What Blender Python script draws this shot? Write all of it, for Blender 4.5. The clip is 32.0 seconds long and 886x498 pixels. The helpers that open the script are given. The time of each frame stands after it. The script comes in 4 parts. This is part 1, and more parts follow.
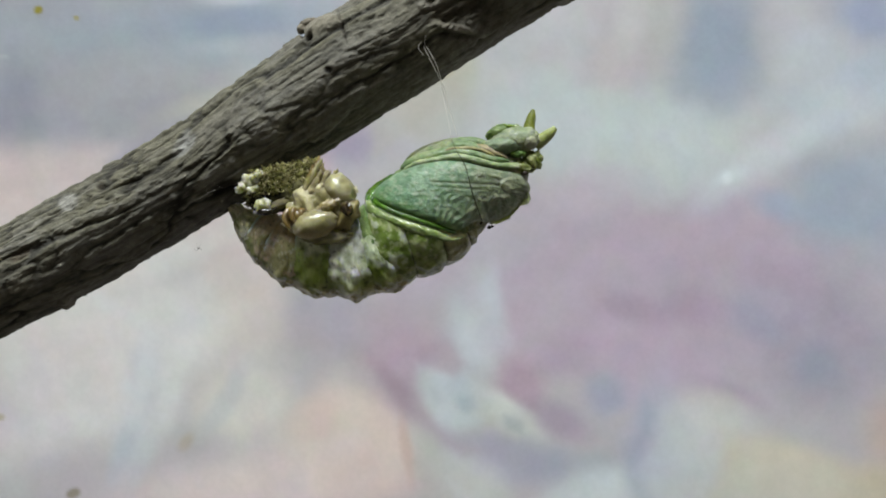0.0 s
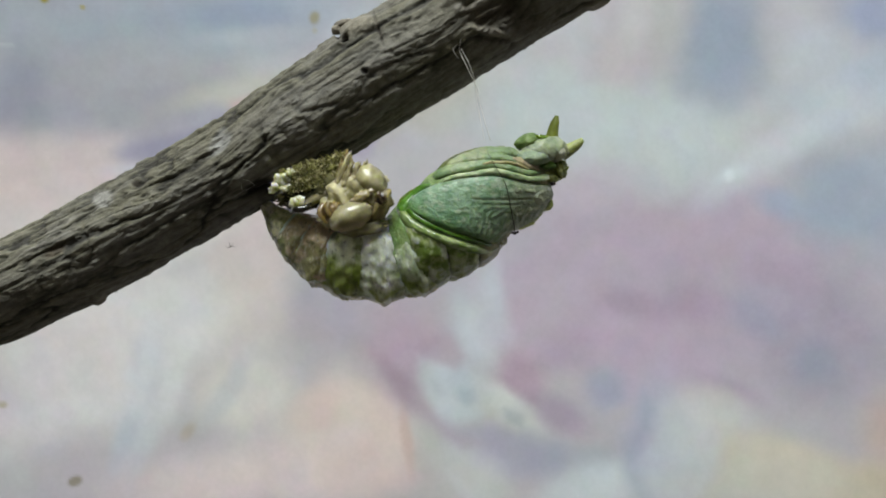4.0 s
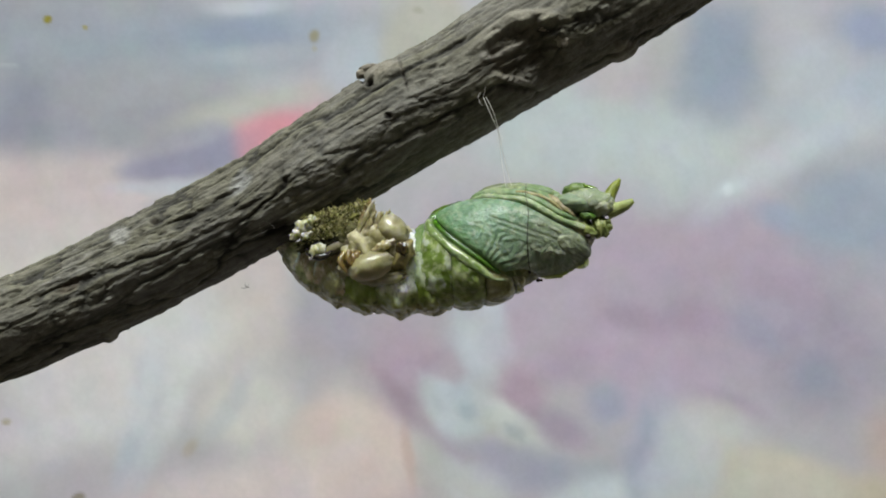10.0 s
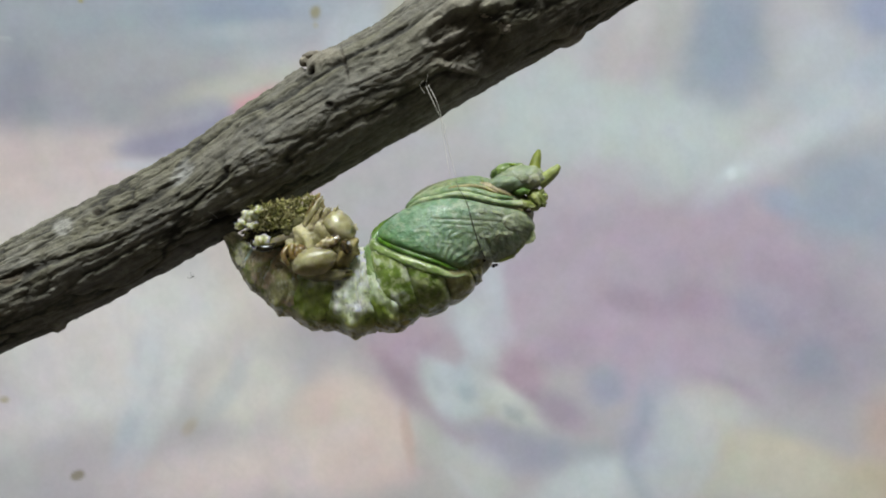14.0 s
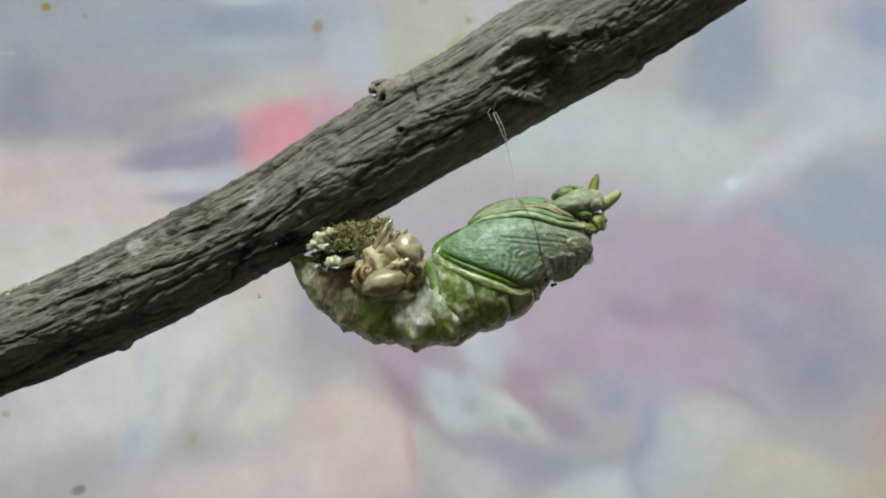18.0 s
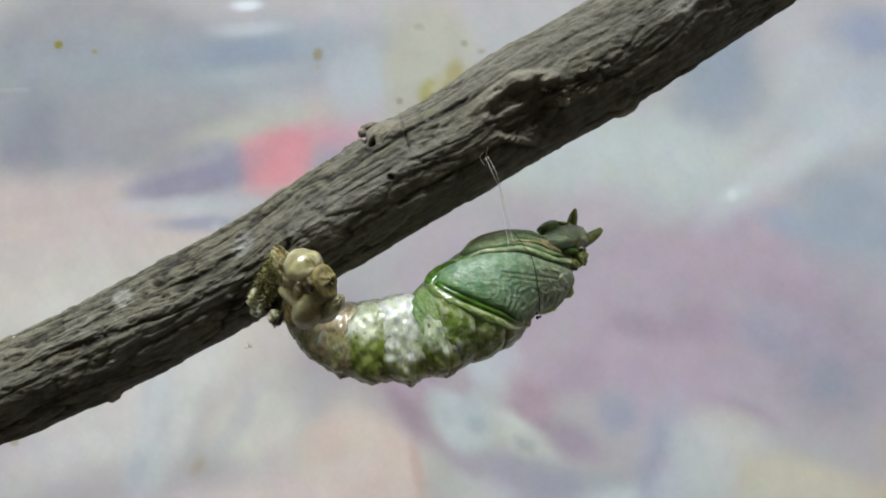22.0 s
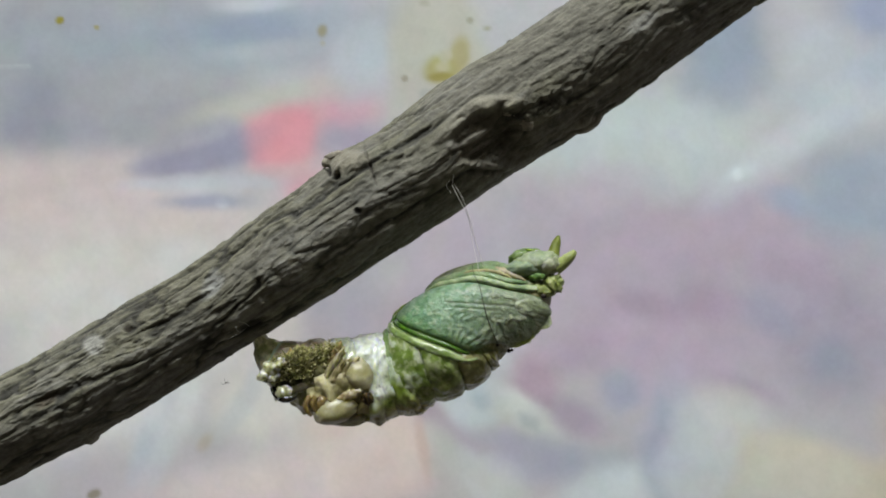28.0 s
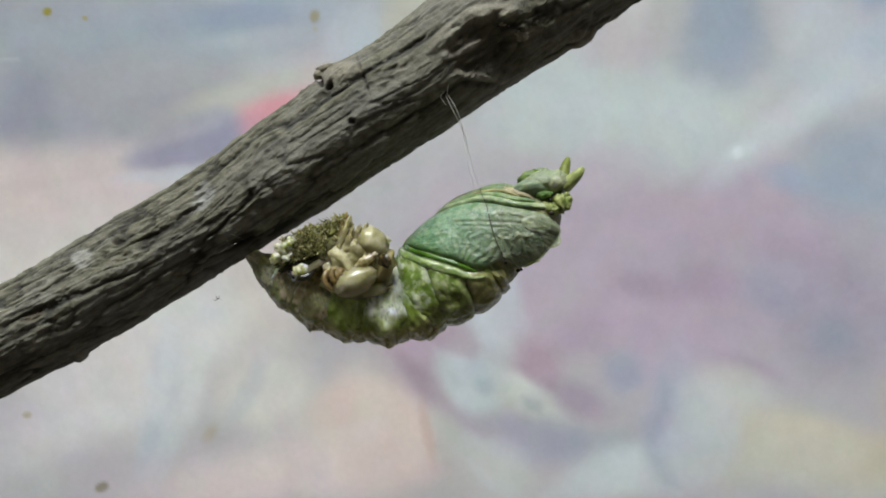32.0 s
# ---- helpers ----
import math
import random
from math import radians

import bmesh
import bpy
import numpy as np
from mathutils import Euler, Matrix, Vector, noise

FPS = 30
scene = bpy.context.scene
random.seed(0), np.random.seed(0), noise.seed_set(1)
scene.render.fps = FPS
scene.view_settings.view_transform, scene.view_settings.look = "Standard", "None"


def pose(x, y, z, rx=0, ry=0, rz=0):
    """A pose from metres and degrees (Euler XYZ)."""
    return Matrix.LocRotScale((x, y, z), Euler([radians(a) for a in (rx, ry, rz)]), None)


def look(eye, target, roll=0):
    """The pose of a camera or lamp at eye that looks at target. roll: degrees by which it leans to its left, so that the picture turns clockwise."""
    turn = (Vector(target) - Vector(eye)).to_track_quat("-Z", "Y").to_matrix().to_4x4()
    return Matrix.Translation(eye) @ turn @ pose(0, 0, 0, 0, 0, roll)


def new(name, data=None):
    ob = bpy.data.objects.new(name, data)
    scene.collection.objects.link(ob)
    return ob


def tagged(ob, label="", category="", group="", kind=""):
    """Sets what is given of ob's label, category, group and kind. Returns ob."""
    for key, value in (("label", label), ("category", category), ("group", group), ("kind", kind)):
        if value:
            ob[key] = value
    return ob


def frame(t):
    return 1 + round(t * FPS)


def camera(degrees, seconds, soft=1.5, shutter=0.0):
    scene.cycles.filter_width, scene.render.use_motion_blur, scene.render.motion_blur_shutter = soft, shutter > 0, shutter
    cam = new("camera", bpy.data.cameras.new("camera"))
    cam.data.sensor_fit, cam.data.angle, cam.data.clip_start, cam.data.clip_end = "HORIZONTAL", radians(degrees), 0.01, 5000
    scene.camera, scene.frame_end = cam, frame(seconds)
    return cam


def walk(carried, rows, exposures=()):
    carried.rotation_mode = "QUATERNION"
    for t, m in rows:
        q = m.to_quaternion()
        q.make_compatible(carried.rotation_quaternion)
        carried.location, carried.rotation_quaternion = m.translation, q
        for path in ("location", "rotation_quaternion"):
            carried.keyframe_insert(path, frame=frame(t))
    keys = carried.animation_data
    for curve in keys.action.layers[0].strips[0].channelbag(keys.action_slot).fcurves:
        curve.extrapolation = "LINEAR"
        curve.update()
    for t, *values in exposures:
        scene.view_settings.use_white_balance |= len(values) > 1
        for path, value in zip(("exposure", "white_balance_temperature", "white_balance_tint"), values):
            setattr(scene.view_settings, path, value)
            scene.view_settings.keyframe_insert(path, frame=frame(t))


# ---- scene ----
MM = 0.001
UNIT = 0.0612 * MM          # one drawing unit, a pixel of the camera's view, on the twig's plane
FAR_UNIT = 0.1414 * MM      # the same unit on the hanging sheet
LIFT = 1.2                  # height of the camera over the floor
SHEET_Y = 0.1134
EYE = 0.0866                 # distance of the viewer from the drawing plane


def spot(t, x, y, z, rx, ry, rz):
    """A pose from millimetres round the middle of the view."""
    return t, pose(x * MM, y * MM, LIFT + z * MM, rx, ry, rz)


# ---- camera ----
cam = camera(58, 32.0, soft=1.9)
walk(cam, [
    spot(0, 0.91, -85.31, 0.45, 89.33, 0.28, 0.15),
    spot(0.5, 0.7, -85.96, 0.27, 88.92, -0.31, 0.32),
    spot(1, 0.54, -86.28, 0.32, 88.98, -0.23, 0.26),
    spot(1.5, 0.31, -86.23, 0.3, 88.99, -0.24, 0.2),
    spot(2, -0, -85.64, 0.17, 88.93, -0.18, 0.06),
    spot(2.5, -0.5, -85.79, 0.13, 88.99, -0.19, -0.05),
    spot(3, -0.68, -85.78, 0.13, 88.99, -0.2, -0.1),
    spot(3.5, -0.72, -86.29, 0.18, 88.88, -0.45, -0.08),
    spot(5.5, -0.57, -86.32, 0.67, 89.26, -0.35, -0.17),
    spot(6, -0.46, -86.34, 1.18, 89.03, -0.35, -0.16),
    spot(6.5, 0.05, -86.97, 1.88, 89.24, -0.17, 0.04),
    spot(7, 0.48, -87.06, 2.28, 89.29, -0.21, 0.27),
    spot(7.5, 0.91, -86.91, 1.7, 89.41, -0.13, 0.36),
    spot(8, 1.13, -86.79, 1.13, 89.64, 0.04, 0.38),
    spot(8.5, 0.47, -86.72, 0.56, 89.85, 0.02, 0.15),
    spot(9, -0, -86.6, 0, 90, 0, 0),
    spot(9.5, 0.28, -86.77, 0.43, 90.19, 0.13, 0.19),
    spot(10, 0.61, -87.23, 1.91, 89.57, -0.08, 0.28),
    spot(10.5, 0.36, -87.8, 2.59, 89.92, -0.05, 0.4),
    spot(11, 0.33, -87.48, 2.81, 89.5, -0.09, 0.39),
    spot(11.5, -0.35, -86.97, 3.04, 88.96, -0.39, 0.13),
    spot(12, -0.55, -86.84, 4.07, 88.45, -0.43, 0.08),
    spot(12.5, -2.25, -86.29, 5.41, 87.55, -0.6, -0.36),
    spot(13, -0.97, -86.33, 5.91, 87.32, -0.55, -0.05),
    spot(13.5, 1.55, -86.83, 5.53, 87.62, -0.41, 0.63),
    spot(14, -1.66, -85.87, 5.56, 87.2, -0.67, -0.26),
    spot(14.5, -2.18, -85.98, 6.04, 86.96, -0.87, -0.41),
    spot(16.5, -1.37, -85.94, 5.01, 87.2, -0.71, -0.27),
    spot(17, -1.55, -86.08, 5.58, 87.23, -0.54, -0.24),
    spot(17.5, -2.46, -87.15, 5.82, 88.05, -0.36, -0.35),
    spot(18, -2.86, -86.42, 4.13, 88.46, -0.42, -0.46),
    spot(18.5, -1.41, -86.29, 0.16, 89.08, -0.51, -0.07),
    spot(19, 2.53, -87.31, -4.1, 92.04, 0.74, 1.33),
    spot(19.5, 2.74, -87.38, -6.33, 92.68, 0.85, 1.38),
    spot(20, 2.99, -87.13, -6.88, 92.83, 0.84, 1.4),
    spot(20.5, 2.5, -86.96, -7.27, 92.92, 0.82, 1.28),
    spot(21, 2.63, -87.15, -7.43, 93.47, 1.19, 1.33),
    spot(21.5, 3.27, -87.39, -7.51, 93.61, 1.27, 1.36),
    spot(22, 2.91, -87.25, -6.54, 92.82, 1.06, 1.36),
    spot(22.5, 1.18, -86.59, -4.49, 90.88, 0.47, 0.6),
    spot(23, 1.62, -86.27, -4.45, 90.88, 0.54, 0.73),
    spot(23.5, 1.35, -86.3, -4.21, 90.4, 0.26, 0.61),
    spot(24, 0.95, -85.77, -3.16, 89.6, -0.21, 0.4),
    spot(24.5, 0.79, -85.25, -2.78, 89.02, -0.5, 0.21),
    spot(25, 0.73, -85.69, -2.76, 89.24, -0.35, 0.2),
    spot(25.5, 0.81, -85.74, -3.35, 89.5, -0.28, 0.23),
    spot(27.5, 0.62, -88.06, -4.54, 90.86, 0.87, 1.02),
    spot(28, 0.35, -87.74, -4.84, 90.8, 0.98, 0.99),
    spot(28.5, 0.25, -88.42, -4.55, 91.15, 1.19, 1.05),
    spot(29, -0.14, -89.12, -3.63, 90.9, 1.48, 1.03),
    spot(29.5, -0.1, -88.1, -2.68, 89.58, 1.96, 1),
    spot(30, -0.01, -87.49, -2.2, 88.49, 2.37, 0.85),
    spot(30.5, 0, -87.15, -1.49, 88.26, 2.45, 0.82),
    spot(31, 0.04, -86.96, -1.02, 88.19, 2.48, 0.75),
    spot(31.5, 0.04, -86.85, -0.78, 88.13, 2.5, 0.74),
    spot(32, -0.02, -86.8, -0.35, 88.52, 2.36, 0.83),
])

# ---- world and light ----
world = bpy.data.worlds.new("world")
scene.world = world
world.use_nodes = True
sky = world.node_tree.nodes.new("ShaderNodeTexSky")
sky.sky_type, sky.sun_disc = "NISHITA", False
sky.sun_elevation, sky.sun_rotation = radians(40), radians(200)
world.node_tree.links.new(sky.outputs[0], world.node_tree.nodes["Background"].inputs[0])
world.node_tree.nodes["Background"].inputs[1].default_value = 0.08
scene.view_settings.exposure = -0.065


def area(name, eye, target, w, h, watts, colour):
    lamp = bpy.data.lights.new(name, "AREA")
    lamp.shape, lamp.size, lamp.size_y, lamp.energy, lamp.color = "RECTANGLE", w, h, watts, colour
    ob = new(name, lamp)
    ob.matrix_world = look(eye, target)
    return ob


area("ceiling_lamp_light", (-0.12, -0.55, 2.42), (-0.02, 0, 1.2), 1.0, 0.3, 50, (0.9, 0.965, 0.98))


# ---- helpers of this scene ----
def lin(hexa):
    """Linear colour of an sRGB hex triple."""
    c = [int(hexa[i:i + 2], 16) / 255 for i in (0, 2, 4)]
    return [x / 12.92 if x < 0.04045 else ((x + 0.055) / 1.055) ** 2.4 for x in c]


def hash3(i, j, k):
    n = (i * 374761393 + j * 668265263 + k * 2147483647) & 0xFFFFFFFF
    n = ((n ^ (n >> 13)) * 1274126177) & 0xFFFFFFFF
    return ((n ^ (n >> 16)) & 0xFFFF) / 65535.0


def vnoise(x, y, seed=0, wrap=0):
    """Smooth value noise from -1 to 1 on arrays; wrap: period in y."""
    xi, yi = np.floor(x).astype(np.int64), np.floor(y).astype(np.int64)
    fx, fy = x - xi, y - yi
    fx, fy = fx * fx * (3 - 2 * fx), fy * fy * (3 - 2 * fy)
    y0, y1 = (yi % wrap, (yi + 1) % wrap) if wrap else (yi, yi + 1)
    a, b = hash3(xi, y0, seed), hash3(xi + 1, y0, seed)
    c, d = hash3(xi, y1, seed), hash3(xi + 1, y1, seed)
    return 2 * ((a * (1 - fx) + b * fx) * (1 - fy) + (c * (1 - fx) + d * fx) * fy) - 1


def fbm(x, y, seed=0, octaves=4, wrap=0):
    total, amp = 0, 0.5
    for o in range(octaves):
        total = total + amp * vnoise(x * 2 ** o, y * 2 ** o, seed + 17 * o, wrap * 2 ** o)
        amp *= 0.5
    return total


def ramp(x, lo, hi):
    t = np.clip((x - lo) / (hi - lo), 0, 1)
    return t * t * (3 - 2 * t)


def grid_mesh(name, pts, closed=False, caps=False, smooth=True):
    """A mesh on a grid of points (rows, columns, 3); closed joins the columns round."""
    n, m = pts.shape[:2]
    verts = pts.reshape(-1, 3)
    i, j = np.meshgrid(np.arange(n - 1), np.arange(m if closed else m - 1), indexing="ij")
    j2 = (j + 1) % m
    quads = np.stack([i * m + j, i * m + j2, (i + 1) * m + j2, (i + 1) * m + j], -1).reshape(-1, 4)
    faces = quads.tolist()
    if caps:
        faces += [list(range(m))[::-1], list(range((n - 1) * m, n * m))]
    me = bpy.data.meshes.new(name)
    me.from_pydata(verts.tolist(), [], faces)
    me.polygons.foreach_set("use_smooth", [smooth] * len(me.polygons))
    me.update()
    return me


def paint(me, colours, name="tone"):
    """Base colours of the vertices, linear."""
    layer = me.color_attributes.new(name, "FLOAT_COLOR", "POINT")
    flat = np.ones((len(me.vertices), 4), np.float32)
    flat[:, :3] = colours
    layer.data.foreach_set("color", flat.ravel())


def part(name, me, material, parent=None, label=""):
    ob = new(name, me)
    if material:
        me.materials.append(material)
    ob.parent = parent
    if label:
        tagged(ob, label)
    return ob


def P(x, y, d=0.0):
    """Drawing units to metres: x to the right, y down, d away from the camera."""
    return Vector(((x - 784) * UNIT, d * UNIT, (441 - y) * UNIT))


def along(keys, s):
    """Smooth values at s of rows (s, values...), on arrays."""
    keys = np.array(keys, float)
    k, v = keys[:, 0], keys[:, 1:]
    slope = np.gradient(v, k, axis=0)
    i = np.clip(np.searchsorted(k, s, side="right") - 1, 0, len(k) - 2)
    h = (k[i + 1] - k[i])[:, None]
    t = ((s - k[i]))[:, None] / h
    h00, h10 = 2 * t ** 3 - 3 * t ** 2 + 1, t ** 3 - 2 * t ** 2 + t
    return h00 * v[i] + h10 * h * slope[i] + (1 - h00) * v[i + 1] + (t ** 3 - t ** 2) * h * slope[i + 1]


# ---- materials ----
def material(name, rough=0.6, spec=0.5, base=None, attribute="", noise_scale=0.0, noise_amount=0.0, bump_scale=0.0, bump=0.0,
             subsurface=0.0, metal=0.0, coat=0.0, detail=4.0, alpha=1.0, through_light=0.0, reach=0.0009):
    m = bpy.data.materials.new(name)
    m.use_nodes = True
    nt = m.node_tree
    n, l = nt.nodes, nt.links
    p = n["Principled BSDF"]
    p.inputs["Roughness"].default_value = rough
    p.inputs["Specular IOR Level"].default_value = spec
    p.inputs["Metallic"].default_value = metal
    p.inputs["Coat Weight"].default_value = coat
    p.inputs["Coat Roughness"].default_value = 0.12
    p.inputs["Alpha"].default_value = alpha
    if subsurface:
        p.inputs["Subsurface Weight"].default_value = subsurface
        p.inputs["Subsurface Radius"].default_value = (0.85, 1.0, 0.25)
        p.inputs["Subsurface Scale"].default_value = reach
    co = n.new("ShaderNodeTexCoord").outputs["Object"]
    if attribute:
        a = n.new("ShaderNodeAttribute")
        a.attribute_name = attribute
        colour = a.outputs["Color"]
    else:
        rgb = n.new("ShaderNodeRGB")
        rgb.outputs[0].default_value = (*lin(base), 1)
        colour = rgb.outputs[0]
    if noise_amount:
        last = colour
        for scale, amount in ((noise_scale, noise_amount), (noise_scale * 6.3, noise_amount * 0.6)):
            t = n.new("ShaderNodeTexNoise")
            t.inputs["Scale"].default_value, t.inputs["Detail"].default_value = scale, detail
            l.new(co, t.inputs["Vector"])
            r = n.new("ShaderNodeMapRange")
            r.inputs["From Min"].default_value, r.inputs["From Max"].default_value = 0.3, 0.7
            r.inputs["To Min"].default_value, r.inputs["To Max"].default_value = 1 - amount, 1 + amount
            l.new(t.outputs["Fac"], r.inputs["Value"])
            x = n.new("ShaderNodeVectorMath")
            x.operation = "SCALE"
            l.new(last, x.inputs[0])
            l.new(r.outputs[0], x.inputs["Scale"])
            last = x.outputs[0]
        colour = last
    l.new(colour, p.inputs["Base Color"])
    if bump:
        below = None
        for scale, deep in ((bump_scale * 0.28, 0.0004), (bump_scale, 0.00022)):
            t = n.new("ShaderNodeTexNoise")
            t.inputs["Scale"].default_value, t.inputs["Detail"].default_value, t.inputs["Distortion"].default_value = scale, 6, 0.6
            l.new(co, t.inputs["Vector"])
            b = n.new("ShaderNodeBump")
            b.inputs["Strength"].default_value, b.inputs["Distance"].default_value = bump, deep
            l.new(t.outputs["Fac"], b.inputs["Height"])
            if below:
                l.new(below, b.inputs["Normal"])
            below = b.outputs[0]
        l.new(below, p.inputs["Normal"])
    if through_light:
        t = n.new("ShaderNodeBsdfTranslucent")
        l.new(colour, t.inputs["Color"])
        mix = n.new("ShaderNodeMixShader")
        mix.inputs[0].default_value = through_light
        l.new(p.outputs[0], mix.inputs[1])
        l.new(t.outputs[0], mix.inputs[2])
        l.new(mix.outputs[0], n["Material Output"].inputs["Surface"])
    return m


PLASTER = material("plaster", 0.85, 0.3, "c4c0b8", noise_scale=4, noise_amount=0.06, bump_scale=60, bump=0.1)
FLOORING = material("flooring", 0.6, 0.4, "4a4139", noise_scale=6, noise_amount=0.15)
SHEET = material("printed_vinyl", 0.42, 0.45, attribute="tone", noise_scale=130, noise_amount=0.035, bump_scale=45, bump=0.12)
BARK = material("bark", 0.88, 0.25, attribute="tone", noise_scale=900, noise_amount=0.22, bump_scale=2600, bump=0.5, detail=6)
PALE_BARK = material("pale_scar", 0.8, 0.3, "7d7466", noise_scale=1800, noise_amount=0.25, bump_scale=3000, bump=0.6)
SKIN = material("pupal_skin", 0.5, 0.45, attribute="tone", noise_scale=1300, noise_amount=0.16, bump_scale=3200, bump=0.5, subsurface=0.4, coat=0.1, through_light=0.05)
WET = material("wet_skin", 0.22, 0.5, attribute="tone", noise_scale=1300, noise_amount=0.2, bump_scale=2000, bump=0.2, subsurface=0.5, coat=0.8, through_light=0.16)
RING_SKIN = material("ring_skin", 0.3, 0.4, attribute="tone", noise_scale=1300, noise_amount=0.2, bump_scale=2000, bump=0.25, subsurface=0.5, coat=0.7, through_light=0.3)
MOSS = material("old_skin", 0.85, 0.3, attribute="tone", noise_scale=2200, noise_amount=0.4, bump_scale=3600, bump=0.9)
PEARL = material("pearly_skin", 0.24, 0.5, attribute="tone", noise_scale=900, noise_amount=0.14, bump_scale=1500, bump=0.1, subsurface=0.7, coat=0.7, through_light=0.25, reach=0.0018)
SAC = material("sac_skin", 0.3, 0.5, attribute="tone", noise_scale=900, noise_amount=0.2, bump_scale=900, bump=0.2, subsurface=0.6, coat=0.55, alpha=0.78, through_light=0.2, reach=0.0018)
SILK = material("silk", 0.4, 0.6, "e6e2da")
DARK_HAIR = material("dark_hair", 0.6, 0.3, "2a2018")
LAMP_WHITE = material("lamp_body", 0.4, 0.5, "e8e8e4")

# ---- room ----
def box(name, lo, hi, mat, parent=None, label=""):
    bm = bmesh.new()
    bmesh.ops.create_cube(bm, size=1)
    for v in bm.verts:
        v.co = Vector([(lo[i] + hi[i]) / 2 + v.co[i] * (hi[i] - lo[i]) for i in range(3)])
    me = bpy.data.meshes.new(name)
    bm.to_mesh(me)
    bm.free()
    return part(name, me, mat, parent, label)


# unseen room, added to close the place; its tones set the bounced light
for name, lo, hi, mat, label in (
        ("floor", (-1.7, -2.6, -0.1), (1.7, 0.3, 0.0), FLOORING, "plain brown floor of the room"),
        ("ceiling", (-1.7, -2.6, 2.5), (1.7, 0.3, 2.6), PLASTER, "plain white plastered ceiling"),
        ("wall_north", (-1.7, 0.14, 0.0), (1.7, 0.3, 2.5), PLASTER, "plain white plastered wall behind the sheet"),
        ("wall_south", (-1.7, -2.6, 0.0), (1.7, -2.45, 2.5), PLASTER, "plain white plastered wall"),
        ("wall_west", (-1.7, -2.45, 0.0), (-1.55, 0.14, 2.5), PLASTER, "plain white plastered wall"),
        ("wall_east", (1.55, -2.45, 0.0), (1.7, 0.14, 2.5), PLASTER, "plain white plastered wall")):
    tagged(box(name, lo, hi, mat), label, name.split("_")[0], kind="structure")
lamp = tagged(new("ceiling_lamp"), "long white ceiling lamp fixed under the ceiling", "lamp")
lamp.location = (-0.12, -0.55, 2.5)
box("lamp_housing", (-0.55, -0.18, -0.05), (0.55, 0.18, 0.0), LAMP_WHITE, lamp)

# ---- the printed sheet ----
def make_sheet():
    fine = np.arange(-200, 1801, 4.2)
    xs = np.concatenate([np.linspace(-4200, -300, 14), fine, np.linspace(1900, 5800, 14)])
    fine = np.arange(-140, 1061, 4.2)
    ys = np.concatenate([np.linspace(-3000, -240, 11), fine, np.linspace(1150, 3900, 11)])
    X, Y = np.meshgrid(xs, ys)
    wx = X + 26 * fbm(X / 120, Y / 120, 3) + 7 * fbm(X / 30, Y / 30, 5)
    wy = Y + 26 * fbm(X / 120, Y / 120, 4) + 7 * fbm(X / 30, Y / 30, 6)
    tone = np.empty(X.shape + (3,))
    tone[:] = lin("b4b0b3")

    def tint(x, y, rx, ry, turn, colour, amount=0.85, soft=None, warp=None):
        a = radians(turn)
        soft = min(max(46 / min(rx, ry), 0.16), 0.7) if soft is None else soft
        warp = (1.0 if min(rx, ry) > 55 else 0.4) if warp is None else warp
        u, v = warp * wx + (1 - warp) * X - x, warp * wy + (1 - warp) * Y - y
        r = np.hypot((u * np.cos(a) + v * np.sin(a)) / rx, (v * np.cos(a) - u * np.sin(a)) / ry)
        k = (amount * (1 - ramp(r, 1 - soft, 1 + soft)))[..., None]
        tone[:] = tone * (1 - k) + np.array(lin(colour)) * k

    def field(corners, colour, amount, soft):
        """A printed shape with the given corners and a soft edge."""
        px, py = 0.35 * wx + 0.65 * X, 0.35 * wy + 0.65 * Y
        near, inside = np.full(X.shape, 1e9), np.zeros(X.shape, bool)
        for (ax, ay), (bx, by) in zip(corners, corners[1:] + corners[:1]):
            ex, ey = bx - ax, by - ay
            k = np.clip(((px - ax) * ex + (py - ay) * ey) / (ex * ex + ey * ey), 0, 1)
            near = np.minimum(near, np.hypot(px - ax - k * ex, py - ay - k * ey))
            inside ^= ((ay > py) != (by > py)) & (px < ax + (py - ay) * ex / (ey if ey else 1e-9))
        k = (amount * ramp(np.where(inside, near, -near), -soft, soft))[..., None]
        tone[:] = tone * (1 - k) + np.array(lin(colour)) * k

    tint(150, 110, 250, 190, 0, "9a999f", 0.9)
    tint(40, 215, 60, 100, 0, "8a8a97", 0.8)
    tint(20, 60, 50, 80, 0, "97979f", 0.6)
    tint(350, 66, 320, 60, 0, "979fa9", 0.85)
    tint(430, 52, 100, 26, -4, "8c94a5", 0.8)
    # soft reflection of the lamp near the top, painted as a pale patch
    tint(430, 10, 60, 12, 0, "bfc3c9", 0.6)
    tint(460, 92, 110, 14, -4, "a9acb2", 0.7)
    tint(330, 200, 120, 70, 0, "9f9fa2", 0.7)
    tint(70, 350, 260, 85, -3, "c6b9b6", 0.95)
    tint(250, 400, 200, 50, 0, "cabebc", 0.8)
    tint(450, 188, 120, 24, -10, "b5b2a9", 0.75)
    tint(600, 200, 70, 45, 0, "bca4ab", 0.85)
    tint(485, 255, 78, 52, -24, "cc969e", 1.0, 0.5)
    tint(475, 250, 50, 34, -24, "d3919a", 0.9, 0.6)
    tint(326, 290, 108, 25, -8, "8c8a9b", 0.85, 0.5)
    tint(400, 262, 60, 22, -20, "938fa1", 0.8)
    tint(610, 270, 70, 42, 0, "9b96a5", 0.85)
    tint(520, 350, 70, 40, -40, "c7aaaf", 0.8)
    tint(516, 350, 32, 34, 0, "cc9ba2", 0.75)
    tint(585, 205, 56, 30, -8, "c79aa4", 0.6)
    tint(330, 332, 120, 13, 0, "b8b9bf", 0.9)
    tint(345, 368, 72, 15, 0, "9a9bab", 0.8)
    tint(362, 374, 11, 9, 0, "c3c5ca", 0.6)
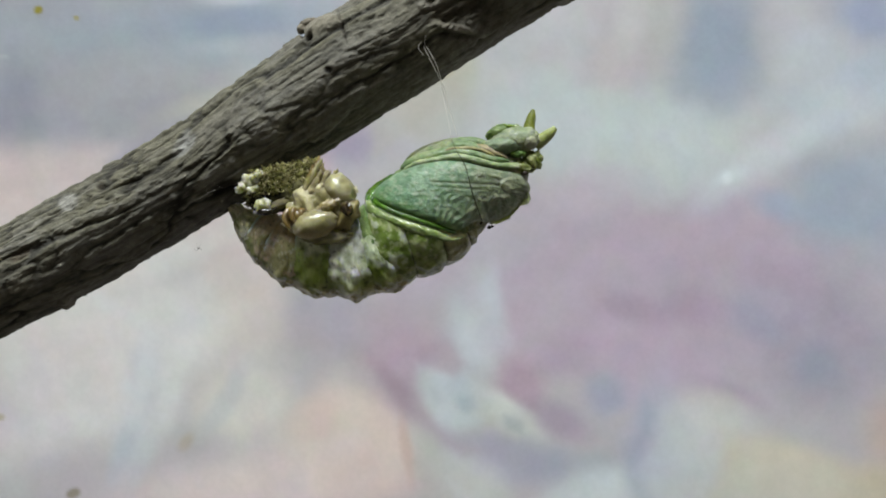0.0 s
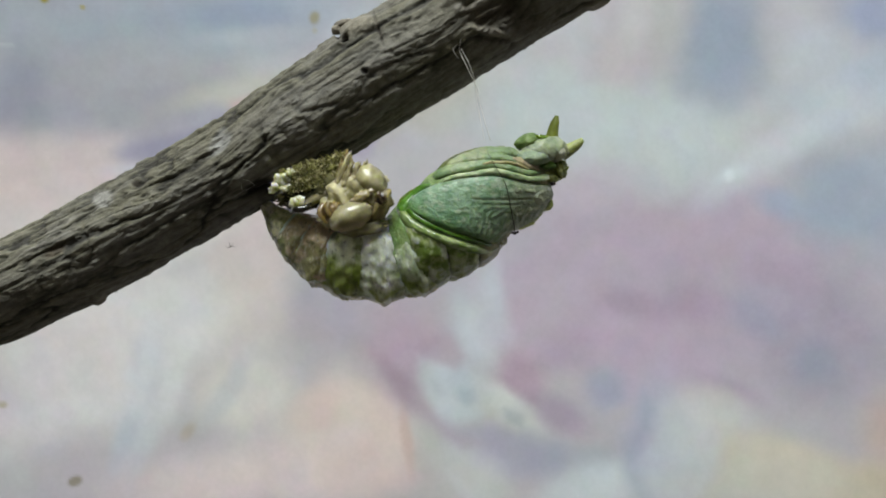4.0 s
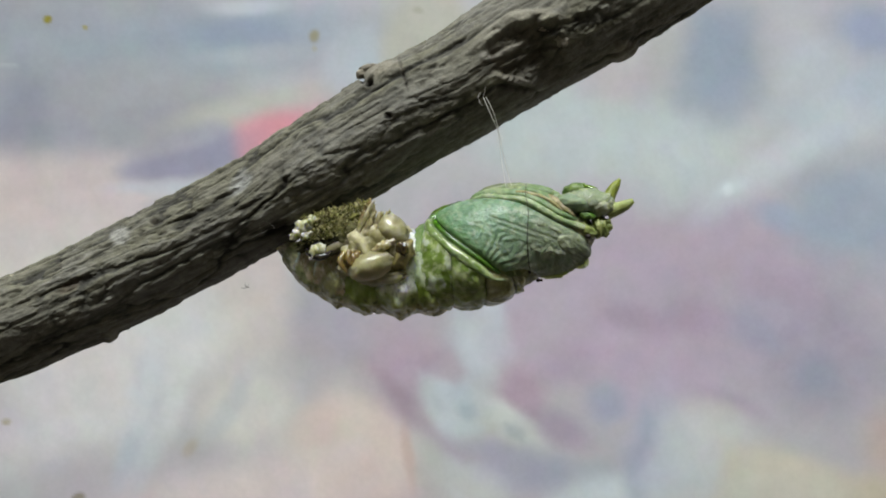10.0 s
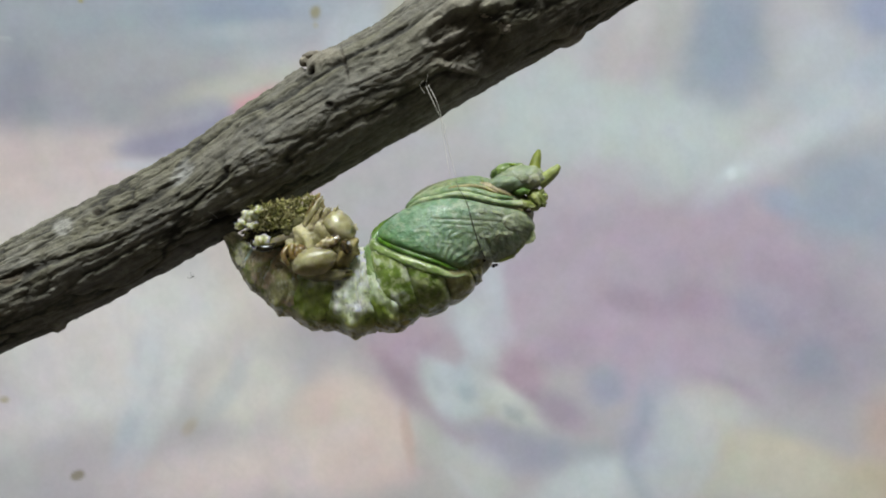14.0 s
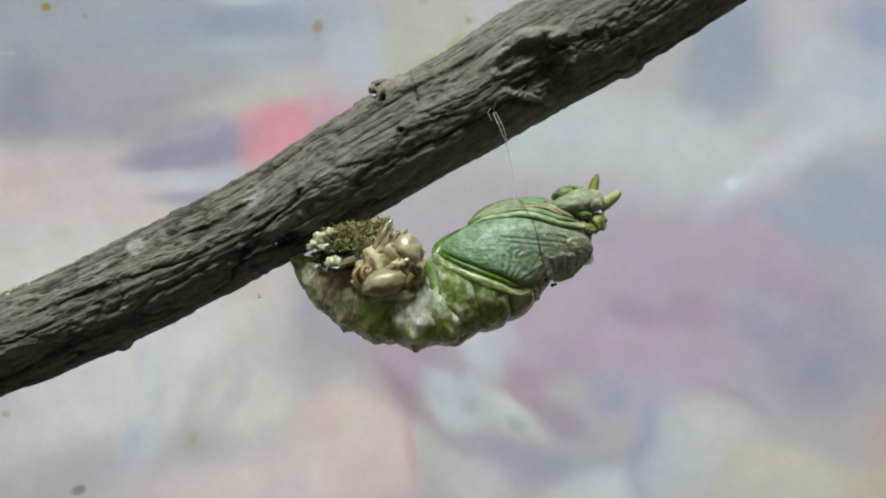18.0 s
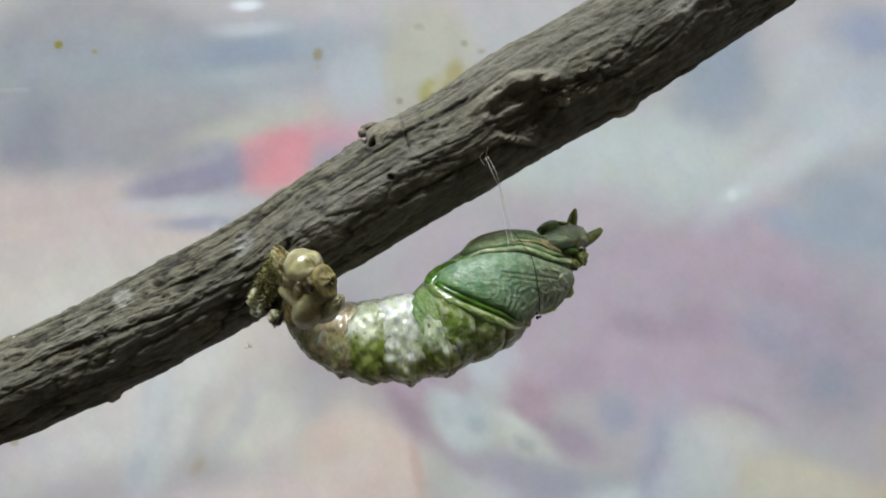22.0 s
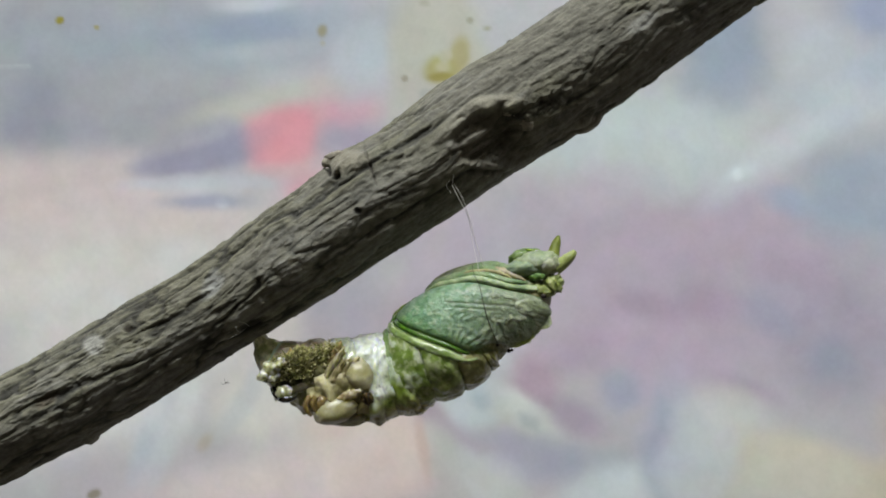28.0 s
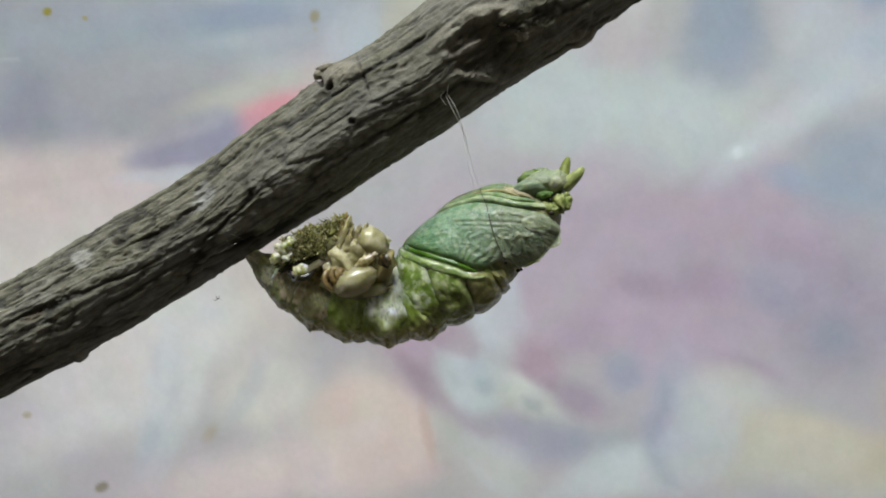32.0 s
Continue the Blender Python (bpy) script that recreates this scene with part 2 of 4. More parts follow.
    tint(630, 115, 50, 60, 0, "b2b8be", 0.85)
    tint(765, 115, 84, 140, 0, "b1b0a3", 0.8, 0.2, 0.25)
    tint(770, 200, 70, 50, 0, "b5b2ab", 0.7)
    tint(900, 60, 70, 80, 0, "b2b2b5", 0.8)
    tint(60, 500, 220, 70, -4, "d0cac6", 0.9)
    tint(150, 640, 170, 130, 0, "cfcac8", 0.9)
    tint(330, 585, 120, 60, -10, "d3d0ce", 0.9)
    tint(450, 520, 70, 110, 0, "cfc3be", 0.8)
    tint(250, 745, 34, 110, 12, "bfc0c9", 0.85)
    tint(300, 690, 26, 100, 16, "d0cfcf", 0.7)
    tint(80, 770, 130, 60, -14, "d1cccd", 0.8)
    tint(430, 710, 90, 80, 0, "cfc9c5", 0.85)
    tint(470, 870, 220, 60, -6, "d6c5c4", 0.9)
    tint(620, 790, 120, 100, -30, "d5c8c3", 0.9)
    tint(690, 760, 50, 90, -14, "d4c0b7", 0.6)
    tint(640, 860, 90, 60, 0, "d5c0bb", 0.6)
    tint(595, 560, 75, 72, 10, "aca6af", 0.95, 0.5)
    tint(720, 640, 70, 90, -10, "b19ead", 0.9)
    tint(720, 715, 16, 66, -40, "a58e9b", 0.8)
    tint(770, 470, 60, 110, 0, "b9acb6", 0.7)
    tint(1180, 500, 360, 165, 6, "b0a5b1", 1.0, 0.45)
    tint(1240, 440, 150, 60, 0, "b4a5b0", 0.7)
    tint(1130, 640, 150, 80, 20, "b6a5b6", 0.8)
    tint(960, 560, 120, 90, 0, "b5a8b5", 0.7)
    tint(1460, 620, 120, 130, 20, "a098a7", 0.6)
    tint(1330, 580, 50, 30, 30, "969aab", 0.5)
    tint(1440, 660, 40, 40, 0, "9399a9", 0.6)
    tint(925, 690, 46, 44, 30, "b19ba9", 0.95)
    tint(835, 600, 32, 66, -20, "c1c4ca", 0.95)
    tint(795, 715, 46, 58, -14, "c4c9ce", 0.95)
    tint(870, 520, 16, 40, 0, "c5c3c9", 0.6)
    tint(905, 740, 64, 20, 40, "cccdcb", 0.95)
    tint(820, 700, 20, 22, 0, "adb2bf", 0.8)
    tint(915, 765, 22, 14, 40, "aab0b2", 0.95)
    tint(960, 836, 140, 34, 14, "a1a2b1", 0.7)
    tint(1070, 710, 34, 34, 0, "a3a6b4", 0.8)
    tint(880, 830, 60, 40, 0, "a9a5b4", 0.7)
    tint(1080, 880, 90, 40, -6, "c5cace", 0.95)
    tint(830, 870, 60, 50, 30, "c9cacb", 0.7)
    tint(760, 820, 30, 80, -20, "b7b5b4", 0.7)
    tint(1150, 790, 38, 100, 10, "aeafbd", 0.85)
    tint(1230, 800, 62, 72, -20, "cccdcb", 0.9)
    tint(1400, 850, 180, 50, 20, "c8c0b1", 0.95, 0.5)
    tint(1320, 880, 140, 40, 0, "c2bfb5", 0.8)
    tint(1582, 800, 52, 84, 0, "c3aea6", 0.85)
    tint(1560, 880, 80, 40, 0, "bfb29f", 0.9)
    tint(1000, 220, 170, 90, -6, "b9bec0", 0.95)
    tint(1190, 270, 160, 80, -10, "bdc3c3", 0.95)
    # diagonal reflection on the gloss, put into the print colours
    tint(1400, 270, 170, 30, -34, "c5cacf", 0.6)
    tint(1470, 180, 110, 70, 0, "b8bec4", 0.9)
    tint(1270, 95, 76, 100, 6, "949ca9", 0.85)
    tint(1300, 170, 60, 40, -30, "9fa6b2", 0.7)
    tint(1090, 130, 70, 50, 0, "b8b0b2", 0.85)
    tint(1160, 50, 40, 80, 0, "b0aeac", 0.8)
    tint(1400, 60, 60, 60, 0, "b4b4bc", 0.7)
    tint(1540, 50, 70, 44, 10, "959fb5", 0.8)
    tint(1500, 370, 110, 90, 10, "9fa6b4", 0.95)
    tint(1375, 380, 44, 22, 14, "a0a8bb", 0.75)
    # glint and its reflected streak, these three painted in pale
    tint(1290, 328, 30, 12, -16, "ccd2d6", 0.6)
    tint(1390, 262, 130, 26, -33, "c6cbd0", 0.35)
    tint(1282, 332, 9, 11, 0, "dee3e6", 0.5)
    tint(868, 560, 24, 62, -22, "c0c3c8", 0.85)
    tint(590, 640, 30, 90, -50, "b3a8ae", 0.5)
    tint(215, 560, 60, 14, 30, "cccdcd", 0.6)
    tint(262, 660, 14, 70, 10, "cfd0d1", 0.7)
    tint(225, 800, 16, 60, 20, "b3b5bf", 0.7)
    tint(300, 470, 90, 30, -20, "d0cdca", 0.6)
    tint(395, 720, 18, 70, 34, "b5b6bb", 0.6)
    tint(560, 760, 60, 40, -30, "d2bfb8", 0.7)
    tint(720, 800, 10, 60, -6, "bd9f95", 0.5)
    tint(1040, 360, 60, 40, -20, "b8aeb8", 0.6)
    tint(1120, 560, 60, 24, 20, "a18f9e", 0.6)
    tint(1230, 560, 50, 34, 10, "a592a3", 0.6)
    tint(1380, 500, 60, 30, 16, "a898a6", 0.6)
    tint(1300, 720, 60, 24, 24, "a294a4", 0.7)
    tint(1010, 640, 50, 40, 0, "ac9cab", 0.6)
    tint(990, 760, 60, 26, 30, "a595a5", 0.7)
    tint(1290, 740, 60, 24, 24, "c6c5c0", 0.7)
    tint(1520, 470, 70, 30, 20, "aaa3b0", 0.6)
    tint(1430, 110, 60, 40, -30, "bcc1c6", 0.7)
    tint(1560, 150, 60, 50, 0, "b0b9c4", 0.7)
    tint(1120, 40, 26, 70, 8, "bdbabb", 0.7)
    tint(1000, 60, 50, 60, 10, "b9b9bd", 0.7)
    tint(250, 130, 90, 40, -10, "a3a6a9", 0.6)
    tint(110, 190, 40, 60, 0, "9a9ba3", 0.6)
    tint(560, 40, 50, 40, 0, "9ba2ae", 0.6)
    tint(600, 130, 30, 60, 0, "aeb2b8", 0.6)
    # printed shapes with firmer edges
    field(((677, 670), (737, 690), (768, 751), (808, 791), (849, 812), (819, 822), (758, 771), (697, 731), (667, 691)), "a694a2", 0.496, 17.5)
    field(((880, 832), (960, 821), (1041, 820), (1112, 809), (1103, 845), (1032, 861), (961, 883), (900, 873)), "9a9ba9", 0.3, 25)
    field(((962, 893), (1042, 856), (1113, 856), (1144, 891), (1165, 932), (901, 935)), "c4cacc", 0.558, 20)
    field(((1166, 752), (1201, 748), (1293, 786), (1274, 842), (1246, 900), (1155, 934), (1143, 850), (1157, 792)), "b9bfc3", 0.558, 20)
    field(((1273, 790), (1334, 797), (1426, 829), (1508, 864), (1579, 896), (1581, 950), (1410, 950), (1296, 880)), "c5c0b2", 0.5, 25)
    field(((1140, 717), (1161, 748), (1152, 789), (1123, 840), (1144, 881), (1165, 922), (1135, 922), (1103, 861), (1112, 820), (1131, 768)), "9aa1ae", 0.496, 17.5)
    field(((733, 777), (788, 807), (850, 853), (921, 903), (881, 924), (820, 884), (748, 823)), "bdbeb9", 0.496, 15)
    field(((738, 833), (799, 884), (840, 925), (739, 925)), "ada9a5", 0.434, 17.5)
    field(((836, 568), (876, 548), (867, 628), (878, 679), (847, 669)), "bfbfc2", 0.372, 17.5)
    field(((751, 619), (797, 614), (827, 654), (807, 677), (772, 665), (737, 640)), "aa97a4", 0.558, 11.25)
    field(((742, 655), (772, 675), (812, 684), (858, 674), (878, 719), (859, 760), (798, 771), (763, 736), (742, 695)), "bbc0c4", 0.527, 13.75)
    field(((893, 689), (913, 668), (943, 678), (959, 714), (949, 744), (929, 734), (903, 719)), "ad98a6", 0.589, 11.25)
    field(((858, 720), (888, 719), (944, 749), (950, 775), (920, 796), (879, 770), (853, 745)), "bfc0bb", 0.558, 11.25)
    field(((894, 745), (924, 765), (930, 785), (904, 775)), "a2a6a8", 0.558, 8.75)
    field(((818, 710), (843, 710), (848, 730), (830, 742), (813, 730)), "a0a7b2", 0.558, 8.75)
    field(((762, 695), (782, 700), (793, 720), (773, 725)), "aab0b8", 0.434, 8.75)
    field(((1039, 688), (1080, 697), (1100, 728), (1070, 748), (1045, 728)), "a1a4b2", 0.434, 15)
    field(((1229, 11), (1327, 10), (1331, 136), (1297, 176), (1238, 181), (1226, 108)), "909bac", 0.372, 22.5)
    field(((1413, 382), (1453, 372), (1464, 407), (1424, 412)), "9aa3b2", 0.372, 17.5)
    field(((-121, 91), (291, 103), (299, 252), (62, 257), (-124, 251)), "9b9ca3", 0.31, 15)
    field(((22, 146), (69, 148), (82, 246), (-9, 240)), "8f90a0", 0.31, 17.5)
    field(((674, -28), (786, -24), (834, 58), (832, 140), (738, 239), (666, 298)), "b2b0a4", 0.434, 11.25)
    field(((361, 203), (454, 159), (537, 141), (618, 164), (577, 188), (474, 191), (392, 214)), "b7b5ad", 0.4, 17.5)
    field(((200, 300), (242, 261), (371, 213), (412, 230), (405, 321), (297, 323), (214, 318)), "9392a5", 0.4, 16)
    field(((412, 214), (474, 191), (525, 197), (528, 284), (513, 304), (431, 302), (416, 271)), "d3959e", 0.527, 20)
    field(((421, 301), (518, 304), (522, 340), (471, 338)), "c4a4a9", 0.496, 12.5)
    field(((535, 233), (576, 224), (574, 275), (534, 279)), "9c99a8", 0.31, 12.5)
    field(((225, 329), (410, 334), (399, 360), (266, 356)), "bbbcc2", 0.496, 8.75)
    field(((281, 365), (389, 364), (388, 374), (296, 373)), "9fa0b0", 0.558, 6.25)
    # crease of the sheet, its lighter edge painted as a thin line
    field(((-43, 113), (25, 108), (25, 112), (-44, 117)), "bcbcbe", 0.372, 3.75)
    field(((225, 674), (257, 694), (256, 755), (234, 776), (219, 735)), "d2d4d4", 0.31, 12.5)
    field(((257, 704), (285, 694), (284, 796), (256, 837), (233, 921), (218, 921), (244, 796)), "bcbdc4", 0.31, 12.5)
    # bright lamp glint in the gloss, painted as a near-white spot
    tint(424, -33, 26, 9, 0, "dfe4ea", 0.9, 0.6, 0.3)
    # stains
    tint(81, 31, 8, 7, 0, "8d8440", 1.0, 0.4, 0.3)
    tint(146, 45, 5, 4, 0, "96905f", 0.9, 0.5, 0.3)
    tint(553, 60, 9, 11, 0, "8f8b73", 0.95, 0.5, 0.3)
    tint(553, 82, 5, 5, 0, "a09d8c", 0.8, 0.5, 0.3)
    tint(764, 134, 30, 24, 0, "a0985c", 0.8, 0.4, 0.4)
    tint(768, 130, 14, 10, 0, "b2ac94", 0.7, 0.5, 0.4)
    tint(796, 112, 18, 34, 12, "a19a6c", 0.8, 0.4, 0.4)
    tint(764, 148, 22, 8, 0, "8a8040", 0.7, 0.5, 0.3)
    tint(772, 112, 12, 12, 0, "b2ad9b", 0.8, 0.4, 0.4)
    tint(702, 148, 6, 6, 0, "8f8a78", 0.8, 0.5, 0.3)
    tint(818, 50, 6, 6, 0, "94917f", 0.8, 0.5, 0.3)
    tint(848, 64, 7, 5, 0, "9a9783", 0.8, 0.5, 0.3)
    tint(740, 20, 9, 5, 0, "9c9a8a", 0.7, 0.5, 0.3)
    tint(738, 175, 10, 9, 0, "9fa09a", 0.7, 0.5, 0.3)
    tint(135, 885, 13, 8, -30, "8a8576", 0.95, 0.4, 0.3)
    tint(2, 745, 8, 6, 0, "a39a80", 0.8, 0.5, 0.3)
    tint(330, 790, 10, 16, 30, "b0a394", 0.6, 0.6, 0.3)
    middle = np.array(lin("b4b0b3"))
    tone = np.clip(middle + 1.05 * (tone - middle), 0.02, 0.9)
    grain = 1 + 0.05 * fbm(X / 70, Y / 70, 21) + 0.02 * fbm(X / 12, Y / 12, 22)
    tone *= grain[..., None] * SHEET_GAIN
    for c in range(3):
        tone[..., c] *= 1 + 0.045 * fbm(wx / 38, wy / 38, 50 + 7 * c, 3) + 0.03 * fbm(wx / 150, wy / 150, 80 + 5 * c, 2)
    depth = 9 * fbm(X / 420, Y / 420, 31, 2) + 1.2 * fbm(X / 90, Y / 60, 33, 2)
    pts = np.stack([(X - 784) * FAR_UNIT, depth * FAR_UNIT * 0.55, (441 - Y) * FAR_UNIT], -1)
    me = grid_mesh("printed_sheet", pts)
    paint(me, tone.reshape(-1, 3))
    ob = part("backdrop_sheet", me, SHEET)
    ob.location = (0, SHEET_Y, LIFT)
    solid = ob.modifiers.new("thickness", "SOLIDIFY")
    solid.thickness, solid.offset = 0.0004, -1
    return tagged(ob, "glossy plastic sheet printed with soft pastel watercolour clouds, stained in spots, glints painted on", "sheet", kind="structure")


SHEET_GAIN = 1.025
make_sheet()

# ---- the twig ----
def plane_frame(keys, s):
    """Centre, tangent and upward normal in the drawing plane, and radius, along rows (s, x, y, radius)."""
    v = along(keys, s)
    e = 1e-3
    w = along(keys, np.clip(s + e, keys[0][0], keys[-1][0])) - along(keys, np.clip(s - e, keys[0][0], keys[-1][0]))
    t = w[:, :2] / np.linalg.norm(w[:, :2], axis=1, keepdims=True)
    n = np.stack([t[:, 1], -t[:, 0]], 1)
    return v[:, :2], t, n, v[:, 2]


def metres(x, y, d):
    return np.stack([(x - 784) * UNIT, d * UNIT, (441 - y) * UNIT], -1)


def make_twig():
    twig = tagged(new("twig"), "weathered grey-brown twig with ridged bark, knots and cracks", "twig")
    line = [(-620, 800, 84), (-330, 680, 84), (-114, 598, 86), (15, 550, 86), (114, 506, 86), (252, 434, 87), (420, 345, 84), (509, 292, 89), (607, 234, 93),
            (706, 173, 96), (795, 124, 94), (904, 53, 99), (1003, 1, 100), (1102, -58, 99), (1300, -182, 95), (1500, -305, 94), (1950, -576, 94)]
    keys = [((p[0] + 620) / 2570, p[0], p[1] + 3, p[2] + (3 if p[0] > 700 else 1)) for p in line]
    n, m = 1300, 380
    s = np.linspace(0, 1, n)
    C, T, N, R = plane_frame(keys, s)
    phi = np.linspace(0, 2 * np.pi, m, endpoint=False)
    S, F = np.meshgrid(s * 2900, phi, indexing="ij")
    band = F / (2 * np.pi) * 38 + 0.8 * vnoise(S / 230, F * 1.2, 40) + 0.45 * vnoise(S / 70, F * 2.0, 41)
    low = fbm(S / 240, F / (2 * np.pi) * 6, 42, 3, 6)
    fine = fbm(S / 16, F / (2 * np.pi) * 80, 45, 3, 80)
    n1 = vnoise(S / 135 + 2.0 * low, band * 0.5, 43, 19) + 0.25 * fine
    n2 = vnoise(S / 75 + 1.5 * low, band, 44, 38) + 0.3 * fine
    n3 = vnoise(S / 48, band * 2.5, 46, 95)
    where = ramp(fbm(S / 160, F / (2 * np.pi) * 10, 47, 2, 10), -0.3, 0.2)
    deep = np.exp(-(n1 / 0.17) ** 2) * (0.35 + 0.65 * where)
    split = np.exp(-(n2 / 0.16) ** 2) * (0.3 + 0.7 * where)
    hair = np.exp(-(n3 / 0.2) ** 2)
    h = 3.8 * low + 2.0 * n1 + 1.2 * n2 - 4.6 * deep - 2.4 * split - 1.1 * hair + 2.2 * fine
    streak = vnoise(S / 70, F / (2 * np.pi) * 90 + 1.5 * low, 48) * (0.5 + 0.5 * where)
    h = h + 1.5 * streak
    h = h - h.mean() + 4.5 * np.exp(-((F - 1.72) / 0.3) ** 2) - 3.0 * np.exp(-((F - 2.4) / 0.45) ** 2)
    rr = R[:, None] + h
    x = C[:, None, 0] + N[:, None, 0] * np.cos(F) * rr
    y = C[:, None, 1] + N[:, None, 1] * np.cos(F) * rr
    d = -np.sin(F) * rr
    front = (d < 15)
    crack = 0.2 * ramp(-streak, 0.1, 0.6) + 0.85 * deep + 0.5 * split + 0.22 * hair
    worn = ramp(low + 0.5 * fine, -0.1, 0.5)
    rim = (np.exp(-(n1 / 0.5) ** 2) - deep) * where
    tone = np.empty(x.shape + (3,))
    tone[:] = lin("646056")
    tone = tone * (1 - 0.45 * worn[..., None]) + np.array(lin("7c7974")) * 0.45 * worn[..., None]
    rim = np.clip(0.35 * rim, 0, 1)[..., None]
    tone = tone * (1 - rim) + np.array(lin("6d6a48")) * rim
    tone *= (1 - 0.74 * np.clip(crack, 0, 1))[..., None]
    sink = np.zeros_like(x)

    def mark(px, py, rx, ry, turn, colour, amount, deep=0.0, soft=0.35):
        a = radians(turn)
        near = 1 + d * UNIT / EYE
        u, v = 784 + (x - 784) / near - px, 441 + (y - 441) / near - py
        r = np.hypot((u * np.cos(a) + v * np.sin(a)) / rx, (v * np.cos(a) - u * np.sin(a)) / ry) + 0.22 * fine
        k = (1 - ramp(r, 1 - soft, 1 + soft)) * front
        tone[:] = tone * (1 - amount * k[..., None]) + np.array(lin(colour)) * amount * k[..., None]
        sink[:] -= deep * k

    mark(190, 398, 18, 15, -20, "a5a29a", 0.55, -0.5)
    mark(250, 371, 8, 7, 20, "2a241d", 0.9, 4)
    mark(671, 183, 7, 6, 0, "1c1713", 0.95, 5)
    mark(410, 306, 24, 9, -50, "a9a8a4", 0.3)
    mark(400, 300, 10, 30, 30, "a09f9c", 0.25)
    mark(100, 490, 22, 9, -30, "4a4136", 0.7, 4)
    mark(858, 36, 46, 14, -36, "837e70", 0.5, -8, 0.5)
    mark(930, 6, 44, 14, -4, "8a8474", 0.5, -9, 0.5)
    # hollow of the scar: brown rotten wood, with some shade painted in
    mark(906, 66, 58, 40, -30, "463f34", 0.6, 13, 0.3)
    mark(1200, -212, 9, 6, -30, "1a1511", 0.9, 8)
    mark(884, 66, 30, 6, -26, "8b857a", 0.5, -6, 0.5)
    mark(902, 84, 26, 5, -22, "6e675c", 0.4, -4, 0.5)
    mark(955, 90, 30, 30, -30, "3f382f", 0.5, 6, 0.6)
    mark(898, 118, 32, 7, 12, "7d766b", 0.45, -4)
    mark(900, 132, 34, 5, 8, "39322a", 0.5, 5)
    mark(845, 75, 12, 8, 0, "8f8a80", 0.4, -2)
    mark(698, 108, 2.6, 32, -16, "2c2620", 0.8, 5, 0.5)
    mark(660, 100, 34, 14, -14, "7a7365", 0.6, -7, 0.5)
    mark(622, 112, 5, 10, -14, "1a1511", 0.9, 9)
    mark(636, 122, 8, 5, -20, "1a1511", 0.9, 8)
    mark(470, 385, 26, 12, -25, "171310", 0.85, 3)
    mark(1200, -125, 30, 12, -30, "a4a29c", 0.35)
    mark(1092, 62, 24, 14, -28, "8d8474", 0.4, -9, 0.4)
    mark(180, 580, 14, 12, 0, "7d7466", 0.4, -6)
    x = x + N[:, None, 0] * np.cos(F) * sink
    y = y + N[:, None, 1] * np.cos(F) * sink
    d = d - np.sin(F) * sink
    me = grid_mesh("bark", metres(x, y, d), closed=True, caps=True)
    paint(me, tone.reshape(-1, 3) * 1.03)
    part("bark", me, BARK, twig)

    def lump(name, px, py, dd, rx, ry, rd, mat, seed, rough=0.35, label="", colour=None, parent=twig, turn=0.0):
        u, v = np.meshgrid(np.linspace(0, np.pi, 15), np.linspace(0, 2 * np.pi, 22, endpoint=False), indexing="ij")
        k = 1 + rough * fbm(u * 2.2, v / (2 * np.pi) * 6, seed, 3, 6)
        a = radians(turn)
        near = 1 + dd * UNIT / EYE
        px, py = 784 + (px - 784) * near, 441 + (py - 441) * near
        lx, ly = rx * np.sin(u) * np.cos(v) * k, ry * np.cos(u) * k
        me = grid_mesh(name, metres(px + lx * np.cos(a) - ly * np.sin(a), py + lx * np.sin(a) + ly * np.cos(a), dd + rd * np.sin(u) * np.sin(v) * k), closed=True)
        if colour:
            paint(me, np.tile(lin(colour), (len(me.vertices), 1)))
        return part(name, me, mat, parent, label)

    lump("knot", 636, 96, -26, 20, 9, 17, BARK, 3, 0.4, "small broken side bud", "7a7265", turn=-16)
    lump("knot_rim", 622, 104, -34, 9, 8, 12, BARK, 4, 0.4, "", "857d6e", turn=-28)
    lump("scar_lip", 878, 24, -86, 34, 9, 13, BARK, 5, 0.6, "raised rim of an old branch scar", "8f8778", turn=-30)
    lump("scar_lip", 940, 16, -88, 28, 10, 13, BARK, 6, 0.7, "", "8a8172", turn=20)
    lump("fluff", 980, 45, -84, 14, 12, 10, PALE_BARK, 7, 0.9, "pale crumbled bark fluff")
    lump("fluff", 968, 25, -84, 12, 8, 8, PALE_BARK, 8, 0.9)
    lump("bud", -30, 492, -30, 14, 16, 12, MOSS, 9, 0.8, "dry yellowish bud", "9d9460")
    lump("bud", -8, 480, -34, 9, 16, 9, MOSS, 10, 0.8, "", "b3ab90", turn=30)
    return twig


TWIG = make_twig()


# ---- the chrysalis ----
FRONT = [(-0.12, 734, 508, 66), (0.0, 762, 494, 76), (0.15, 801, 471, 88), (0.3, 841, 445, 94), (0.48, 882, 409, 90), (0.63, 924, 384, 80), (0.77, 963, 372, 69), (0.88, 991, 359, 52), (1.0, 1014, 344, 26)]
FRONT_ROOT = (770, 500)      # joint with the rings
DEEP = 0.84
BODY_GAIN = 0.86


def shell(s, f, lift=0.0):
    """Points of the fore body at (s, angle): angle 0 is up, 90 degrees faces the camera."""
    C, T, N, R = plane_frame(FRONT, s.ravel())
    f = f.ravel()
    rr = R + (lift.ravel() if isinstance(lift, np.ndarray) else lift)
    x = C[:, 0] + N[:, 0] * np.cos(f) * rr
    y = C[:, 1] + N[:, 1] * np.cos(f) * rr
    return x, y, -np.sin(f) * rr * DEEP


SPINE = plane_frame(FRONT, np.linspace(-0.05, 1, 300))


